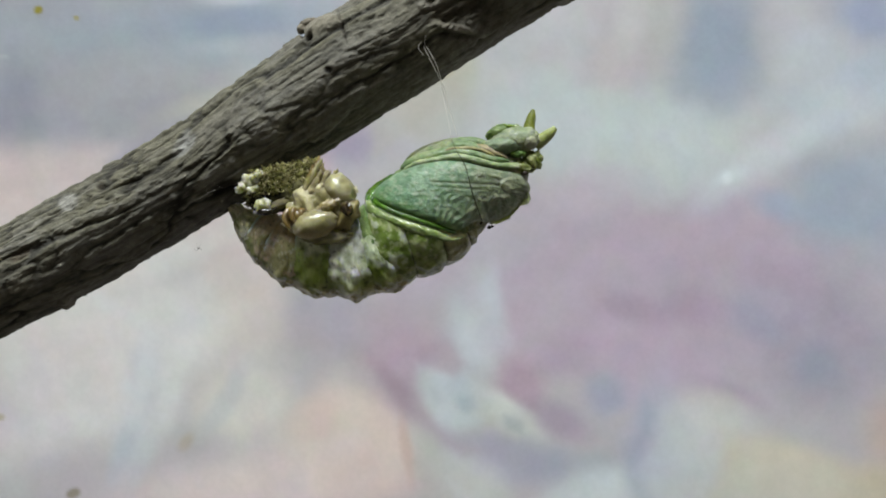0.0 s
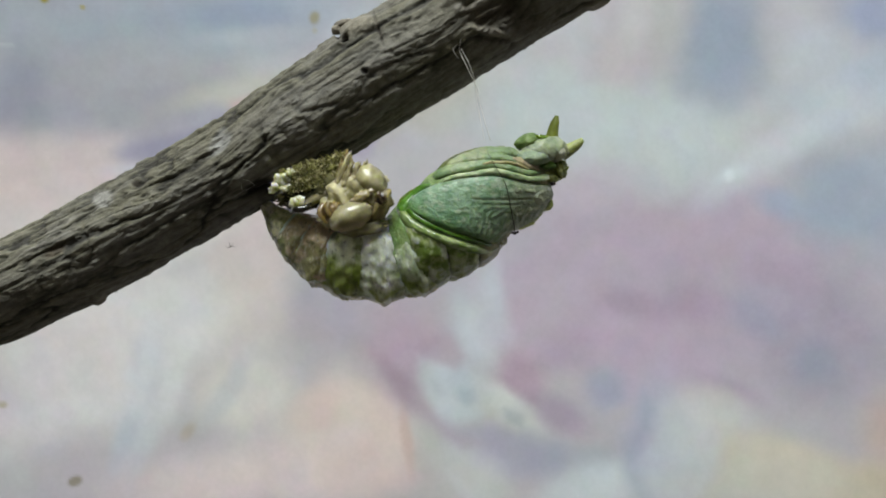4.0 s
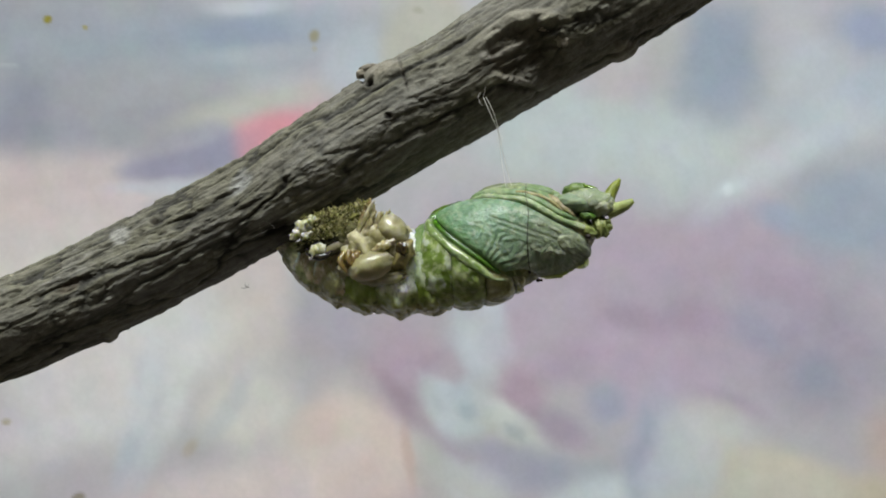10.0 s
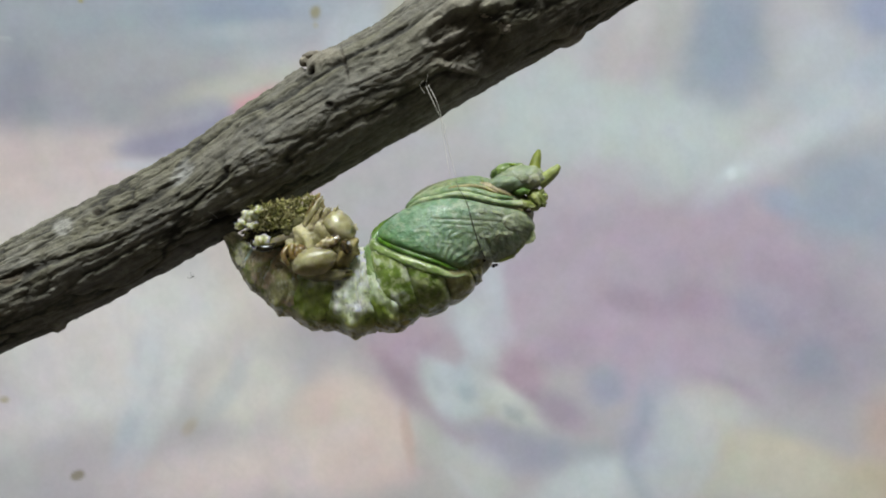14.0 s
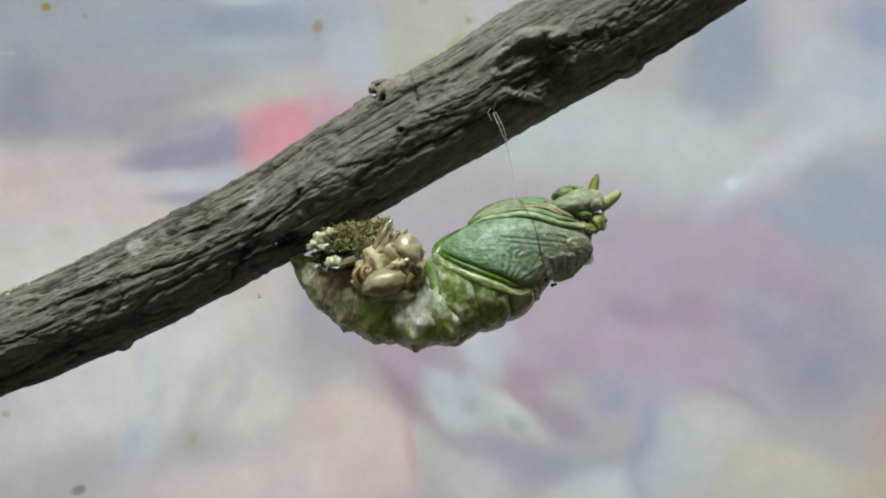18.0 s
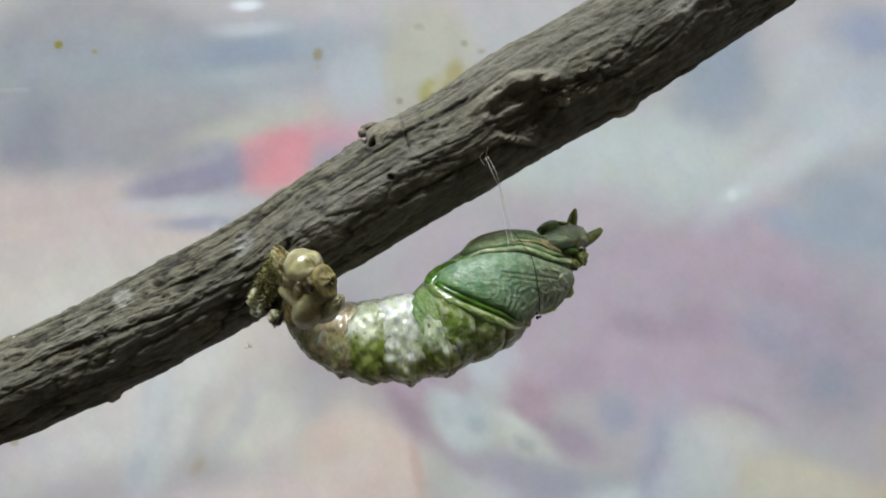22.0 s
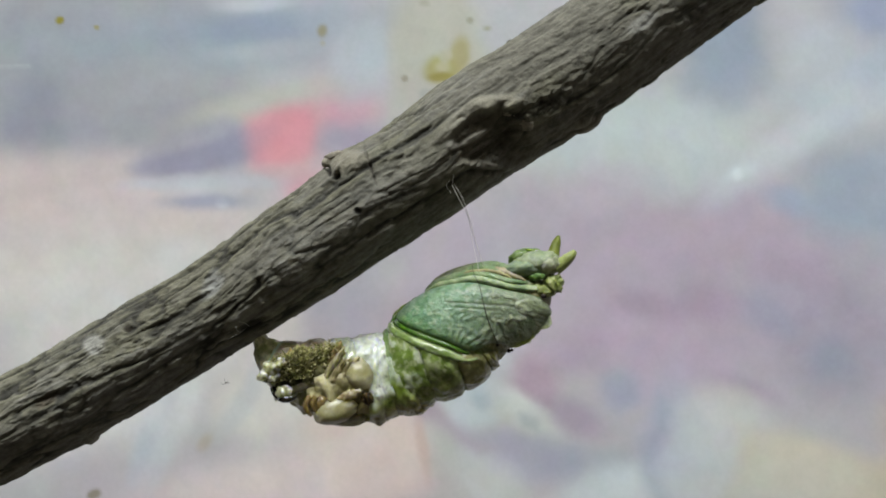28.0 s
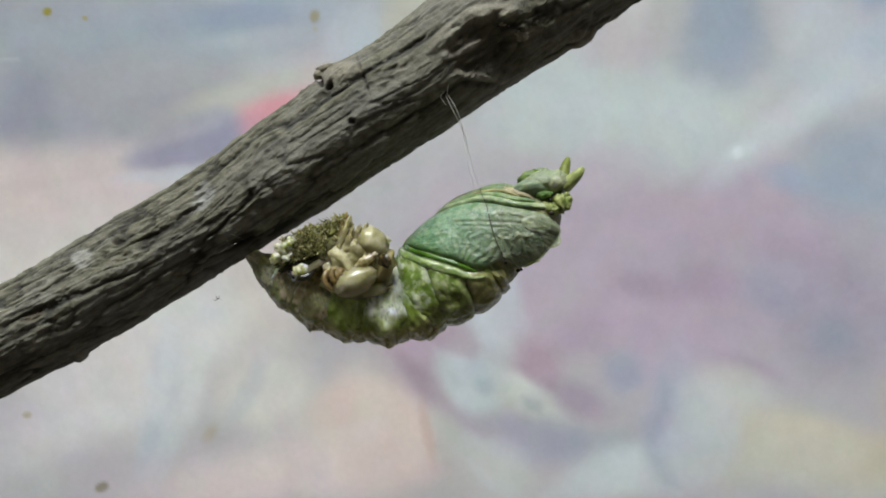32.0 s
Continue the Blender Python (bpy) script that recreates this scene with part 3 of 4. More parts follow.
def on_shell(px, py, lift=0.0):
    """Points on the near side of the fore body that lie behind the drawn (px, py), raised by lift."""
    C, T, N, R = SPINE
    px, py = np.asarray(px, float).ravel(), np.asarray(py, float).ravel()
    lift = np.broadcast_to(np.asarray(lift, float).ravel() if np.ndim(lift) else lift, px.shape)
    d = np.full(px.shape, -60.0)
    for _ in range(5):
        k = 1 + d * UNIT / EYE
        x, y = 784 + (px - 784) * k, 441 + (py - 441) * k
        i = np.argmin((x[:, None] - C[None, :, 0]) ** 2 + (y[:, None] - C[None, :, 1]) ** 2, axis=1)
        q = np.clip(((x - C[i, 0]) * N[i, 0] + (y - C[i, 1]) * N[i, 1]) / R[i], -0.985, 0.985)
        deep = np.sqrt(1 - q * q)
        d = -DEEP * R[i] * deep
    return x + N[i, 0] * q * lift, y + N[i, 1] * q * lift, d - DEEP * deep * lift


def local_mesh(name, x, y, d, shape, origin, closed=False, caps=False):
    pts = metres(x - origin[0] + 784, y - origin[1] + 441, d).reshape(*shape, 3)
    return grid_mesh(name, pts, closed, caps)


def blend(tone, colour, k):
    k = np.asarray(k)[..., None]
    return tone * (1 - k) + np.array(lin(colour)) * k


def mottle(px, py, a, b, seed, size=26.0):
    k = ramp(fbm(px / size, py / size, seed, 4) + 0.5 * fbm(px / 7, py / 7, seed + 3, 2), -0.3, 0.4)
    tone = np.empty(px.shape + (3,))
    tone[:] = lin(a)
    return blend(tone, b, k)


def stroke(px, py, pts):
    """Distance from a drawn line."""
    near = np.full(px.shape, 1e9)
    for (ax, ay), (bx, by) in zip(pts, pts[1:]):
        ex, ey = bx - ax, by - ay
        k = np.clip(((px - ax) * ex + (py - ay) * ey) / (ex * ex + ey * ey), 0, 1)
        near = np.minimum(near, np.hypot(px - ax - k * ex, py - ay - k * ey))
    return near


def arc(pts):
    """Rows for along() by the way travelled."""
    p = np.array(pts, float)
    k = np.concatenate([[0], np.cumsum(np.hypot(*np.diff(p, axis=0).T))])
    return [(a, *q) for a, q in zip(k / k[-1], p)]


def wing_look(px, py):
    """Blue-green at the rear, dusty grey-tan towards the shoulder, with pale scales."""
    tone = mottle(px, py, "5c7f5c", "7b9678", 70, 30)
    front = ramp(px + 0.5 * (py - 400) + 16 * fbm(px / 30, py / 30, 72, 3), 845, 945)
    tone = blend(tone, "78846a", 0.6 * front)
    tone = blend(tone, "868c70", 0.5 * ramp(px + 0.1 * (py - 400) + 8 * fbm(px / 14, py / 14, 87, 2), 924, 944))
    tone = blend(tone, "a9ad94", 0.42 * ramp(fbm(px / 9, py / 6, 73, 3), 0.02, 0.4))
    tone = blend(tone, "4c6a30", 0.45 * ramp(fbm(px / 13, py / 9, 74, 3), 0.12, 0.42) * (1 - 0.5 * front))
    tone = blend(tone, "5f8a30", 0.4 * np.exp(-(stroke(px, py, ((757, 408), (800, 437), (860, 456), (915, 474))) / 14) ** 2))
    return blend(tone, "4a4a30", 0.45 * np.exp(-(stroke(px, py, ((870, 388), (925, 389), (985, 390))) / 2.2) ** 2) + 0.3 * np.exp(-(stroke(px, py, ((880, 397), (960, 398))) / 2) ** 2))


def wing_relief(px, py):
    """Crescent scales low at the front, fine veins above."""
    ease = ramp(px, 838, 872) * ramp(py, 394, 414)
    wave = np.sin((px + 0.42 * py + 9 * vnoise(px / 30, py / 22, 77)) / 2.15 + 1.6 * vnoise(px / 16, py / 12, 79))
    rough = 0.3 + 0.55 * ramp(px + 0.6 * (py - 400), 800, 900)
    fine = rough * (fbm(px / 12, py / 8, 78, 4) + 0.7 * (1 - 2 * np.abs(vnoise(px / 17, py / 9, 75))) * ramp(py, 340, 380)) + 0.3 * fbm(px / 4, py / 4, 85, 2)
    veins = -1.2 * np.exp(-(stroke(px, py, ((865, 388), (925, 389), (985, 390))) / 2.4) ** 2) - 0.7 * np.exp(-(stroke(px, py, ((880, 397), (960, 398))) / 2.2) ** 2)
    return 1.1 * ease * wave * (0.6 + 0.6 * vnoise(px / 20, py / 14, 83)) + 0.75 * fine + veins


def ridge_relief(seed, amount=1.2):
    return lambda px, py: amount * (fbm(px / 13, py / 8, seed, 4) + 0.5 * vnoise(px / 5, py / 5, seed + 2))


def plate(name, top, bottom, height, tuck, look_of, edge, mat, parent, label="", relief=None, n=90, m=44, round_by=3.0):
    """A raised plate of the fore body between two drawn lines."""
    u = np.linspace(0, 1, n)
    A, B = along(arc(top), u), along(arc(bottom), u)
    U, V = np.meshgrid(u, np.linspace(0, 1, m), indexing="ij")
    px, py = (A[:, None, k] * (1 - V) + B[:, None, k] * V for k in (0, 1))
    dome = np.sqrt(np.clip(1 - np.abs(2 * V - 1) ** round_by, 0, 1)) * np.sqrt(np.clip(1 - np.abs(2 * U - 1) ** 7, 0, 1))
    lift = height * dome - tuck * (1 - dome)
    if relief:
        lift = lift + relief(px, py) * ramp(dome, 0.1, 0.6)
    x, y, d = on_shell(px, py, lift)
    me = local_mesh(name, x, y, d, (n, m), FRONT_ROOT)
    tone = look_of(px, py) if callable(look_of) else mottle(px, py, *look_of, 91)
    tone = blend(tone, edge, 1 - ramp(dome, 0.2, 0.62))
    paint(me, tone.reshape(-1, 3) * BODY_GAIN)
    return part(name, me, mat, parent, label)


def band(name, line, widths, height, tuck, look_of, edge, mat, parent, label="", relief=None, n=80, m=18):
    """A plate of the given half widths along a drawn line."""
    p = np.array(line, float)
    t = np.gradient(p, axis=0)
    t /= np.linalg.norm(t, axis=1, keepdims=True)
    side = np.stack([t[:, 1], -t[:, 0]], 1) * np.array(widths, float)[:, None]
    return plate(name, (p + side).tolist(), (p - side).tolist(), height, tuck, look_of, edge, mat, parent, label, relief, n, m)


def oval(name, cx, cy, rx, ry, turn, height, look_of, edge, mat, parent, label="", seed=0):
    a = np.radians(np.linspace(176, 4, 11))
    c, s = math.cos(radians(turn)), math.sin(radians(turn))
    arcs = [[(cx + rx * math.cos(w) * c + way * ry * math.sin(w) * s, cy - rx * math.cos(w) * s + way * ry * math.sin(w) * c) for w in a] for way in (-1, 1)]
    return plate(name, arcs[0], arcs[1], height, 5, look_of, edge, mat, parent, label, ridge_relief(seed, 2.4), 40, 34, 2.2)


def at(x, y, d):
    """The drawn point (x, y) at depth d."""
    k = 1 + d * UNIT / EYE
    return 784 + (x - 784) * k, 441 + (y - 441) * k, d


def blob(name, x0, y0, d0, rx, ry, rd, turn, colours, mat, parent, origin, label="", rough=0.15, seed=0, taper=0.0, n=22, m=30, crumple=2.4, belly=""):
    """A rounded lump, long along x, with a worn surface."""
    x0, y0, d0 = at(x0, y0, d0)
    u, v = np.meshgrid(np.linspace(0, np.pi, n), np.linspace(0, 2 * np.pi, m, endpoint=False), indexing="ij")
    w = fbm(u * crumple, v / (2 * np.pi) * 8, seed, 4, 8)
    k = 1 + rough * w
    t = 1 - taper * (np.cos(u) * 0.5 + 0.5)
    lx, ly, ld = rx * np.cos(u) * k, ry * np.sin(u) * np.cos(v) * k * t, rd * np.sin(u) * np.sin(v) * k * t
    a = radians(turn)
    me = local_mesh(name, x0 + lx * np.cos(a) + ly * np.sin(a), y0 - lx * np.sin(a) + ly * np.cos(a), d0 + ld, (n, m), origin, closed=True)
    mix = ramp(w, -0.3, 0.4)[..., None]
    tone = np.array(lin(colours[0])) * (1 - mix) + np.array(lin(colours[1])) * mix
    if belly:
        tone = blend(tone, belly, 0.8 * ramp(np.cos(v) * np.sin(u) + 0.4 * w, 0.1, 0.8))
    paint(me, tone.reshape(-1, 3) * BODY_GAIN)
    return part(name, me, mat, parent, label)


def spine_tube(name, pts, radii, mat, parent, origin, label="", colour=None, m=10, n=24, ribs=0, dark="", lay=None):
    """A thin round strand through points (x, y, d), ringed when ribs are given."""
    k = np.linspace(0, 1, len(pts))
    keys = [(a, *(lay(*p) if lay else p), r) for a, p, r in zip(k, pts, radii)]
    s = np.linspace(0, 1, n)
    v = along(keys, s)
    t = np.gradient(v[:, :3], axis=0)
    t /= np.linalg.norm(t, axis=1, keepdims=True)
    a = np.cross(t, [0.3, 0.2, 1.0])
    a /= np.linalg.norm(a, axis=1, keepdims=True)
    b = np.cross(t, a)
    f = np.linspace(0, 2 * np.pi, m, endpoint=False)
    wave = np.abs(np.sin(np.pi * ribs * s)) if ribs else np.ones(n)
    rad = (v[:, 3] * (0.8 + 0.2 * wave ** 0.6))[:, None, None]
    q = v[:, None, :3] + rad * (np.cos(f)[None, :, None] * a[:, None] + np.sin(f)[None, :, None] * b[:, None])
    me = local_mesh(name, q[..., 0].ravel(), q[..., 1].ravel(), q[..., 2].ravel(), (n, m), origin, closed=True, caps=True)
    if colour:
        tone = np.tile(lin(colour), (n, m, 1))
        if dark:
            tone = blend(tone, dark, np.repeat(1 - ramp(wave, 0.1, 0.6)[:, None], m, 1))
        paint(me, tone.reshape(-1, 3))
    return part(name, me, mat, parent, label)


RING_U = [0.05, 0.17, 0.31, 0.47, 0.65, 0.83, 1.0]
RING_R = [15, 30, 48, 62, 73, 77, 76]
RING_HALF = [24, 27, 33, 40, 44, 44, 36]
RING_TONES = [("a5a08a", "c9c5b2"), ("9fa07c", "c2bfa0"), ("978a70", "b8aa92"), ("97876c", "bdac90"), ("8f9478", "bfc2ae"), ("a3a698", "d0d2c8"), ("8b9876", "b4bba0")]
# how far round from the top the pale field of each ring reaches, in degrees
PALE_TO = [165, 140, 128, 138, 82, 108, 112]


def make_chrysalis():
    thing = tagged(new("chrysalis"), "green chrysalis hanging from the twig and shedding its old skin", "chrysalis")
    # fore body
    n, m = 240, 220
    s, f = np.meshgrid(np.linspace(-0.12, 1, n), np.linspace(0, 2 * np.pi, m, endpoint=False), indexing="ij")
    lift = 2.6 * fbm(s * 11, f / (2 * np.pi) * 12, 60, 4, 12) + 1.6 * fbm(s * 50, f / (2 * np.pi) * 46, 63, 3, 46) - 2.0
    lift *= ramp(s, 1.0, 0.85)
    x, y, d = shell(s, f, lift)
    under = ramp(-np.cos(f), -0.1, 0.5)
    mott = ramp(fbm(s * 18, f / (2 * np.pi) * 20, 61, 4, 20), -0.25, 0.4)
    back = ramp(s, 0.4, 0.62)
    tone = np.empty(s.shape + (3,))
    tone[:] = lin("5f7c3e")
    tone = blend(tone, "84965e", mott)
    tone = blend(tone, "76765a", 0.8 * back)
    tone = blend(tone, "a09878", 0.5 * back * mott)
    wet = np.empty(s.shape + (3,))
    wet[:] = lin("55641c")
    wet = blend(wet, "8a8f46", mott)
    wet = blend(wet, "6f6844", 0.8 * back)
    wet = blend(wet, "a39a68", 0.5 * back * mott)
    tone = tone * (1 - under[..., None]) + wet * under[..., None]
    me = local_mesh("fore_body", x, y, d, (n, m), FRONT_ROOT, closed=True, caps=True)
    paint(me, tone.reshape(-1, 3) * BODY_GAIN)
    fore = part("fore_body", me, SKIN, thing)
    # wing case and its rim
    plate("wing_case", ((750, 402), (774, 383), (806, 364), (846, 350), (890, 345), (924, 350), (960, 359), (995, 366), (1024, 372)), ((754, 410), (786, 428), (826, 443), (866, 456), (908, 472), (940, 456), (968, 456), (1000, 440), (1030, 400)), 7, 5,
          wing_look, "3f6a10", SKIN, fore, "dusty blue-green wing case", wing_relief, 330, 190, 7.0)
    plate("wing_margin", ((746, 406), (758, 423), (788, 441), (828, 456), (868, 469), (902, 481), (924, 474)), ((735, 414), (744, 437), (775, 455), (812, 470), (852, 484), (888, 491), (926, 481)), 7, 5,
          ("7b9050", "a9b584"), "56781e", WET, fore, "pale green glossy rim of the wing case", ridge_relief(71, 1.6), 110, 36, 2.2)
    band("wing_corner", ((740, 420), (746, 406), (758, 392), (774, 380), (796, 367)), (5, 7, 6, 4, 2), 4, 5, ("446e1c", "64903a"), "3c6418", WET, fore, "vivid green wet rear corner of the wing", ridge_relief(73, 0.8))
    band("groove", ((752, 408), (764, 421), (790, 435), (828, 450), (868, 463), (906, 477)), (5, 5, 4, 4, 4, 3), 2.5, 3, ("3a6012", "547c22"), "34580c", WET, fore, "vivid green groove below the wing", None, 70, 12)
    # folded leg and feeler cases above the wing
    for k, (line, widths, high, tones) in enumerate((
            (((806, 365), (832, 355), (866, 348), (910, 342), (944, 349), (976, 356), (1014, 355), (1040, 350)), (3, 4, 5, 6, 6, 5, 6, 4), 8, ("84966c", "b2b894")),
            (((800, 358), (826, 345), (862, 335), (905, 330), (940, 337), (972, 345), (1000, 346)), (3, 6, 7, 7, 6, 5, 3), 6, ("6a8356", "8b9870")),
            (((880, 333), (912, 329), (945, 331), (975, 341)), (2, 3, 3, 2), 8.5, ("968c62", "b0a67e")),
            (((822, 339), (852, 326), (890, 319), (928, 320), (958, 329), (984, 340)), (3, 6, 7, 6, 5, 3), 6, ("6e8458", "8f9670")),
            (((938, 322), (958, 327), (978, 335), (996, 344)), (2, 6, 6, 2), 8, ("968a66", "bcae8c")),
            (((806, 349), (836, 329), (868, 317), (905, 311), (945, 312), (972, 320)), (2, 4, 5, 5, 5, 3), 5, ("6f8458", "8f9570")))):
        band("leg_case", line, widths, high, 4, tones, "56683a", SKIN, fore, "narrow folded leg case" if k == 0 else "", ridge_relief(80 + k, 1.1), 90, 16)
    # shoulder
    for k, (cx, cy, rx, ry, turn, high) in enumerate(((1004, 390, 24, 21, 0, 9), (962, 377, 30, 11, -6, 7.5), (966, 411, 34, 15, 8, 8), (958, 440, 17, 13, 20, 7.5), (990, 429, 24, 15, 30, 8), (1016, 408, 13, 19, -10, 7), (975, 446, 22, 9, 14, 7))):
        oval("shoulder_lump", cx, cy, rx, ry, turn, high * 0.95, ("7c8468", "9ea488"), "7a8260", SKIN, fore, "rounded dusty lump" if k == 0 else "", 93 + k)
    # wet rings under the wing
    for k, (q, wide) in enumerate(((0.06, 0.1), (0.235, 0.085), (0.385, 0.07), (0.51, 0.06))):
        n, m = 50, 130
        V, F = np.meshgrid(np.linspace(-1, 1, n), np.radians(np.linspace(20, 250, m)), indexing="ij")
        S = np.clip(q - 0.0011 * (np.degrees(F) - 120) + wide * V, -0.12, 1)
        rim = np.radians(np.interp(S, (0.02, 0.1, 0.18, 0.285, 0.375, 0.45, 0.5, 0.6), (10, 40, 84, 112, 132, 145, 150, 152)))
        dome = np.sqrt(np.clip(1 - np.abs(V) ** 3.0, 0, 1)) * ramp(F - rim, -0.1, 0.12) * ramp(F, radians(250), radians(230))
        w = fbm(S * 22, F * 5, 240 + k, 4)
        x, y, d = shell(S, F, 4.0 * dome - 6 * (1 - dome) + 4.4 * w * dome)
        me = local_mesh("wet_ring", x, y, d, (n, m), FRONT_ROOT)
        mott = ramp(fbm(S * 16, F * 5, 250 + k, 4) + 0.5 * w, -0.25, 0.35)
        fleck = ramp(fbm(S * 46, F * 14, 260 + k, 3), 0.05, 0.38)
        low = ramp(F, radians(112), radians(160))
        tone = np.empty(S.shape + (3,))
        tone[:] = lin("687c34" if k < 2 else "6f7440")
        tone = blend(tone, "94a162" if k < 2 else "9a9666", mott)
        tone = blend(tone, "bcbd9a", 0.45 * fleck)
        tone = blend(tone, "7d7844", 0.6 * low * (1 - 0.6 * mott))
        tone = blend(tone, "a49c62", 0.4 * low * fleck)
        if k == 0:
            tone = blend(tone, "c6c9bb", 0.6 * ramp(0.9 * mott + fbm(S * 30, F * 4, 270, 3), 0.35, 0.8) * (1 - low))
        # seams between the rings, their shade put into the colour
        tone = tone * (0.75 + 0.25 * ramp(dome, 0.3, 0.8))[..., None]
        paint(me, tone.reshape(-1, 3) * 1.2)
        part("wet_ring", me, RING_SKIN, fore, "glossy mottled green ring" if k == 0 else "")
    blob("neck", 984, 322, -24, 42, 18, 30, 10, ("76866a", "98a07f"), SKIN, fore, FRONT_ROOT, "", 0.2, 104, 0, 30, 40, 3.0)
    blob("head", 1006, 310, -14, 43, 24, 34, 6, ("7d8a68", "a2a88a"), SKIN, fore, FRONT_ROOT, "blunt pale grey-green head", 0.2, 95, 0, 40, 50, 3.4)
    blob("head_lobe", 1026, 314, -22, 26, 17, 22, 20, ("868a6c", "a6a78c"), SKIN, fore, FRONT_ROOT, "", 0.25, 101, 0, 26, 34, 3.4)
    blob("eye_lobe", 976, 296, -10, 23, 14, 20, 22, ("4f6a28", "73864a"), SKIN, fore, FRONT_ROOT, "rounded dark green eye case", 0.2, 96)
    blob("brow", 1003, 287, -22, 17, 5, 7, -8, ("55721a", "7d9234"), WET, fore, FRONT_ROOT, "", 0.3, 102)
    blob("cheek", 1012, 335, -36, 15, 7, 7, 4, ("44661a", "66823a"), SKIN, fore, FRONT_ROOT, "glossy dark green notch", 0.3, 98)
    blob("jaw", 1036, 345, -18, 17, 22, 18, 30, ("74803c", "989c60"), SKIN, fore, FRONT_ROOT, "jagged yellow-green mouth part", 0.38, 97, 0.3, 26, 30, 5.0)
    blob("jaw", 1018, 358, -22, 20, 11, 16, -12, ("6f7a38", "90955a"), SKIN, fore, FRONT_ROOT, "", 0.45, 100, 0.2)
    blob("mouth_spot", 1024, 369, -32, 5, 4, 4, 0, ("1a1a0c", "2c2a14"), DARK_HAIR, fore, FRONT_ROOT, "", 0.3, 103, 0, 8, 10)
    for pts, radii, colour in ((((1026, 296, 10), (1029, 278, 13), (1032, 266, 14), (1035, 255, 15)), (12, 9.5, 7.5, 3), "727a22"), (((1040, 317, -18), (1056, 308, -22), (1069, 298, -26), (1078, 289, -29)), (14, 11, 8.5, 4), "8d9456")):
        spine_tube("horn", pts, radii, SKIN, fore, FRONT_ROOT, "short blunt horn", colour, 16, 24, lay=at)
    gx, gy = along(arc(((898, 316), (908, 336), (922, 358), (930, 386), (936, 412), (946, 448))), np.linspace(0, 1, 12)).T
    spine_tube("girdle_line", list(zip(*on_shell(gx, gy, 9.0))), [0.4, 0.4, 0.45, 0.5, 0.55, 0.6, 0.7, 0.75, 0.8, 0.8, 0.8, 0.7], DARK_HAIR, fore, FRONT_ROOT, "dark line of the silk girdle", None, 6, 40)
    for wx, wy, r in ((957, 461, 3.5), (963, 459, 2.5), (946, 455, 2.5)):
        gx, gy, gd = on_shell([wx], [wy], 3)
        spot_at = 784 + (gx[0] - 784) / (1 + gd[0] * UNIT / EYE), 441 + (gy[0] - 441) / (1 + gd[0] * UNIT / EYE)
        blob("wart", *spot_at, gd[0], r, r, r, 0, ("1d1a12", "2c2618"), DARK_HAIR, fore, FRONT_ROOT, "", 0.2, 99, 0, 8, 10)
    fore.location = P(*FRONT_ROOT)
    # rings of the hind body
    rings = []
    for i, r in enumerate(RING_R):
        half = RING_HALF[i]
        n, m = 60, 170
        u, v = np.meshgrid(np.linspace(-1, 1, n), np.linspace(0, 2 * np.pi, m, endpoint=False), indexing="ij")
        r0, r1 = (RING_R[i - 1] if i else 6), (RING_R[i + 1] if i < 6 else 76)
        base = r + (r1 - r) * np.clip(u, 0, 1) * 0.6 + (r0 - r) * np.clip(-u, 0, 1) * 0.6
        prof = base * (1.03 - 0.15 * u ** 2) - 2.5 * ramp(np.abs(u), 0.88, 1.0)
        w = fbm(u * 1.6 + i * 7, v / (2 * np.pi) * 9, 110 + i, 4, 9)
        rr = prof * (1 + 0.06 * w + 0.03 * vnoise(u * 5, v / (2 * np.pi) * 40, 190 + i, 40))
        rr = rr - 2.0 * np.exp(-((u - 0.35 - 0.2 * w) / 0.05) ** 2)
        # warts along the lower side
        for a in (138, 178, 218):
            g = np.exp(-(((v - radians(a)) / 0.17) ** 2 + ((u - 0.1 - 0.15 * math.sin(i * 2.1 + a)) / 0.24) ** 2))
            rr = rr + g * (7 if i in (3, 5) else 2.5) * (r / 70)
        x, y, d = u * half, -np.cos(v) * rr, -np.sin(v) * rr * 0.82
        me = local_mesh("ring", x.ravel(), y.ravel(), d.ravel(), (n, m), (0, 0), closed=True)
        mott = fbm(u * 2.6 + i * 3, v / (2 * np.pi) * 26, 150 + i, 4, 26)
        mix = ramp(w * 0.6 + mott * 0.6, -0.3, 0.35)
        tone = np.empty(u.shape + (3,))
        tone[:] = lin("6a7a2c" if i > 2 else "767a4c")
        tone = blend(tone, "8f9858" if i > 2 else "96926a", mix)
        round_to = np.degrees(np.pi - np.abs(v - np.pi))
        low = ramp(round_to + 14 * mott, 128, 162)
        tone = blend(tone, "857a50", 0.85 * low)
        tone = blend(tone, "a89b70", 0.5 * low * mix)
        pale = np.empty(u.shape + (3,))
        pale[:] = lin(RING_TONES[i][0])
        pale = blend(pale, RING_TONES[i][1], mix)
        field = ramp(PALE_TO[i] - round_to + 16 * mott + 34 * w, -14, 18)
        if i < 4:
            pale = blend(pale, "6f7a40", 0.6 * ramp(fbm(u * 1.3 + i, v / (2 * np.pi) * 12, 155 + i, 3, 12), 0.05, 0.35))
        tone = tone * (1 - field[..., None]) + pale * field[..., None]
        speck = ramp(fbm(u * 7, v / (2 * np.pi) * 60, 130 + i, 3, 60), 0.3, 0.46)
        tone = blend(tone, "4a4c2c", 0.6 * speck)
        tone = blend(tone, "e2e2d8", 0.25 * ramp(fbm(u * 8 + 5, v / (2 * np.pi) * 70, 170 + i, 3, 70), 0.2, 0.45) * field)
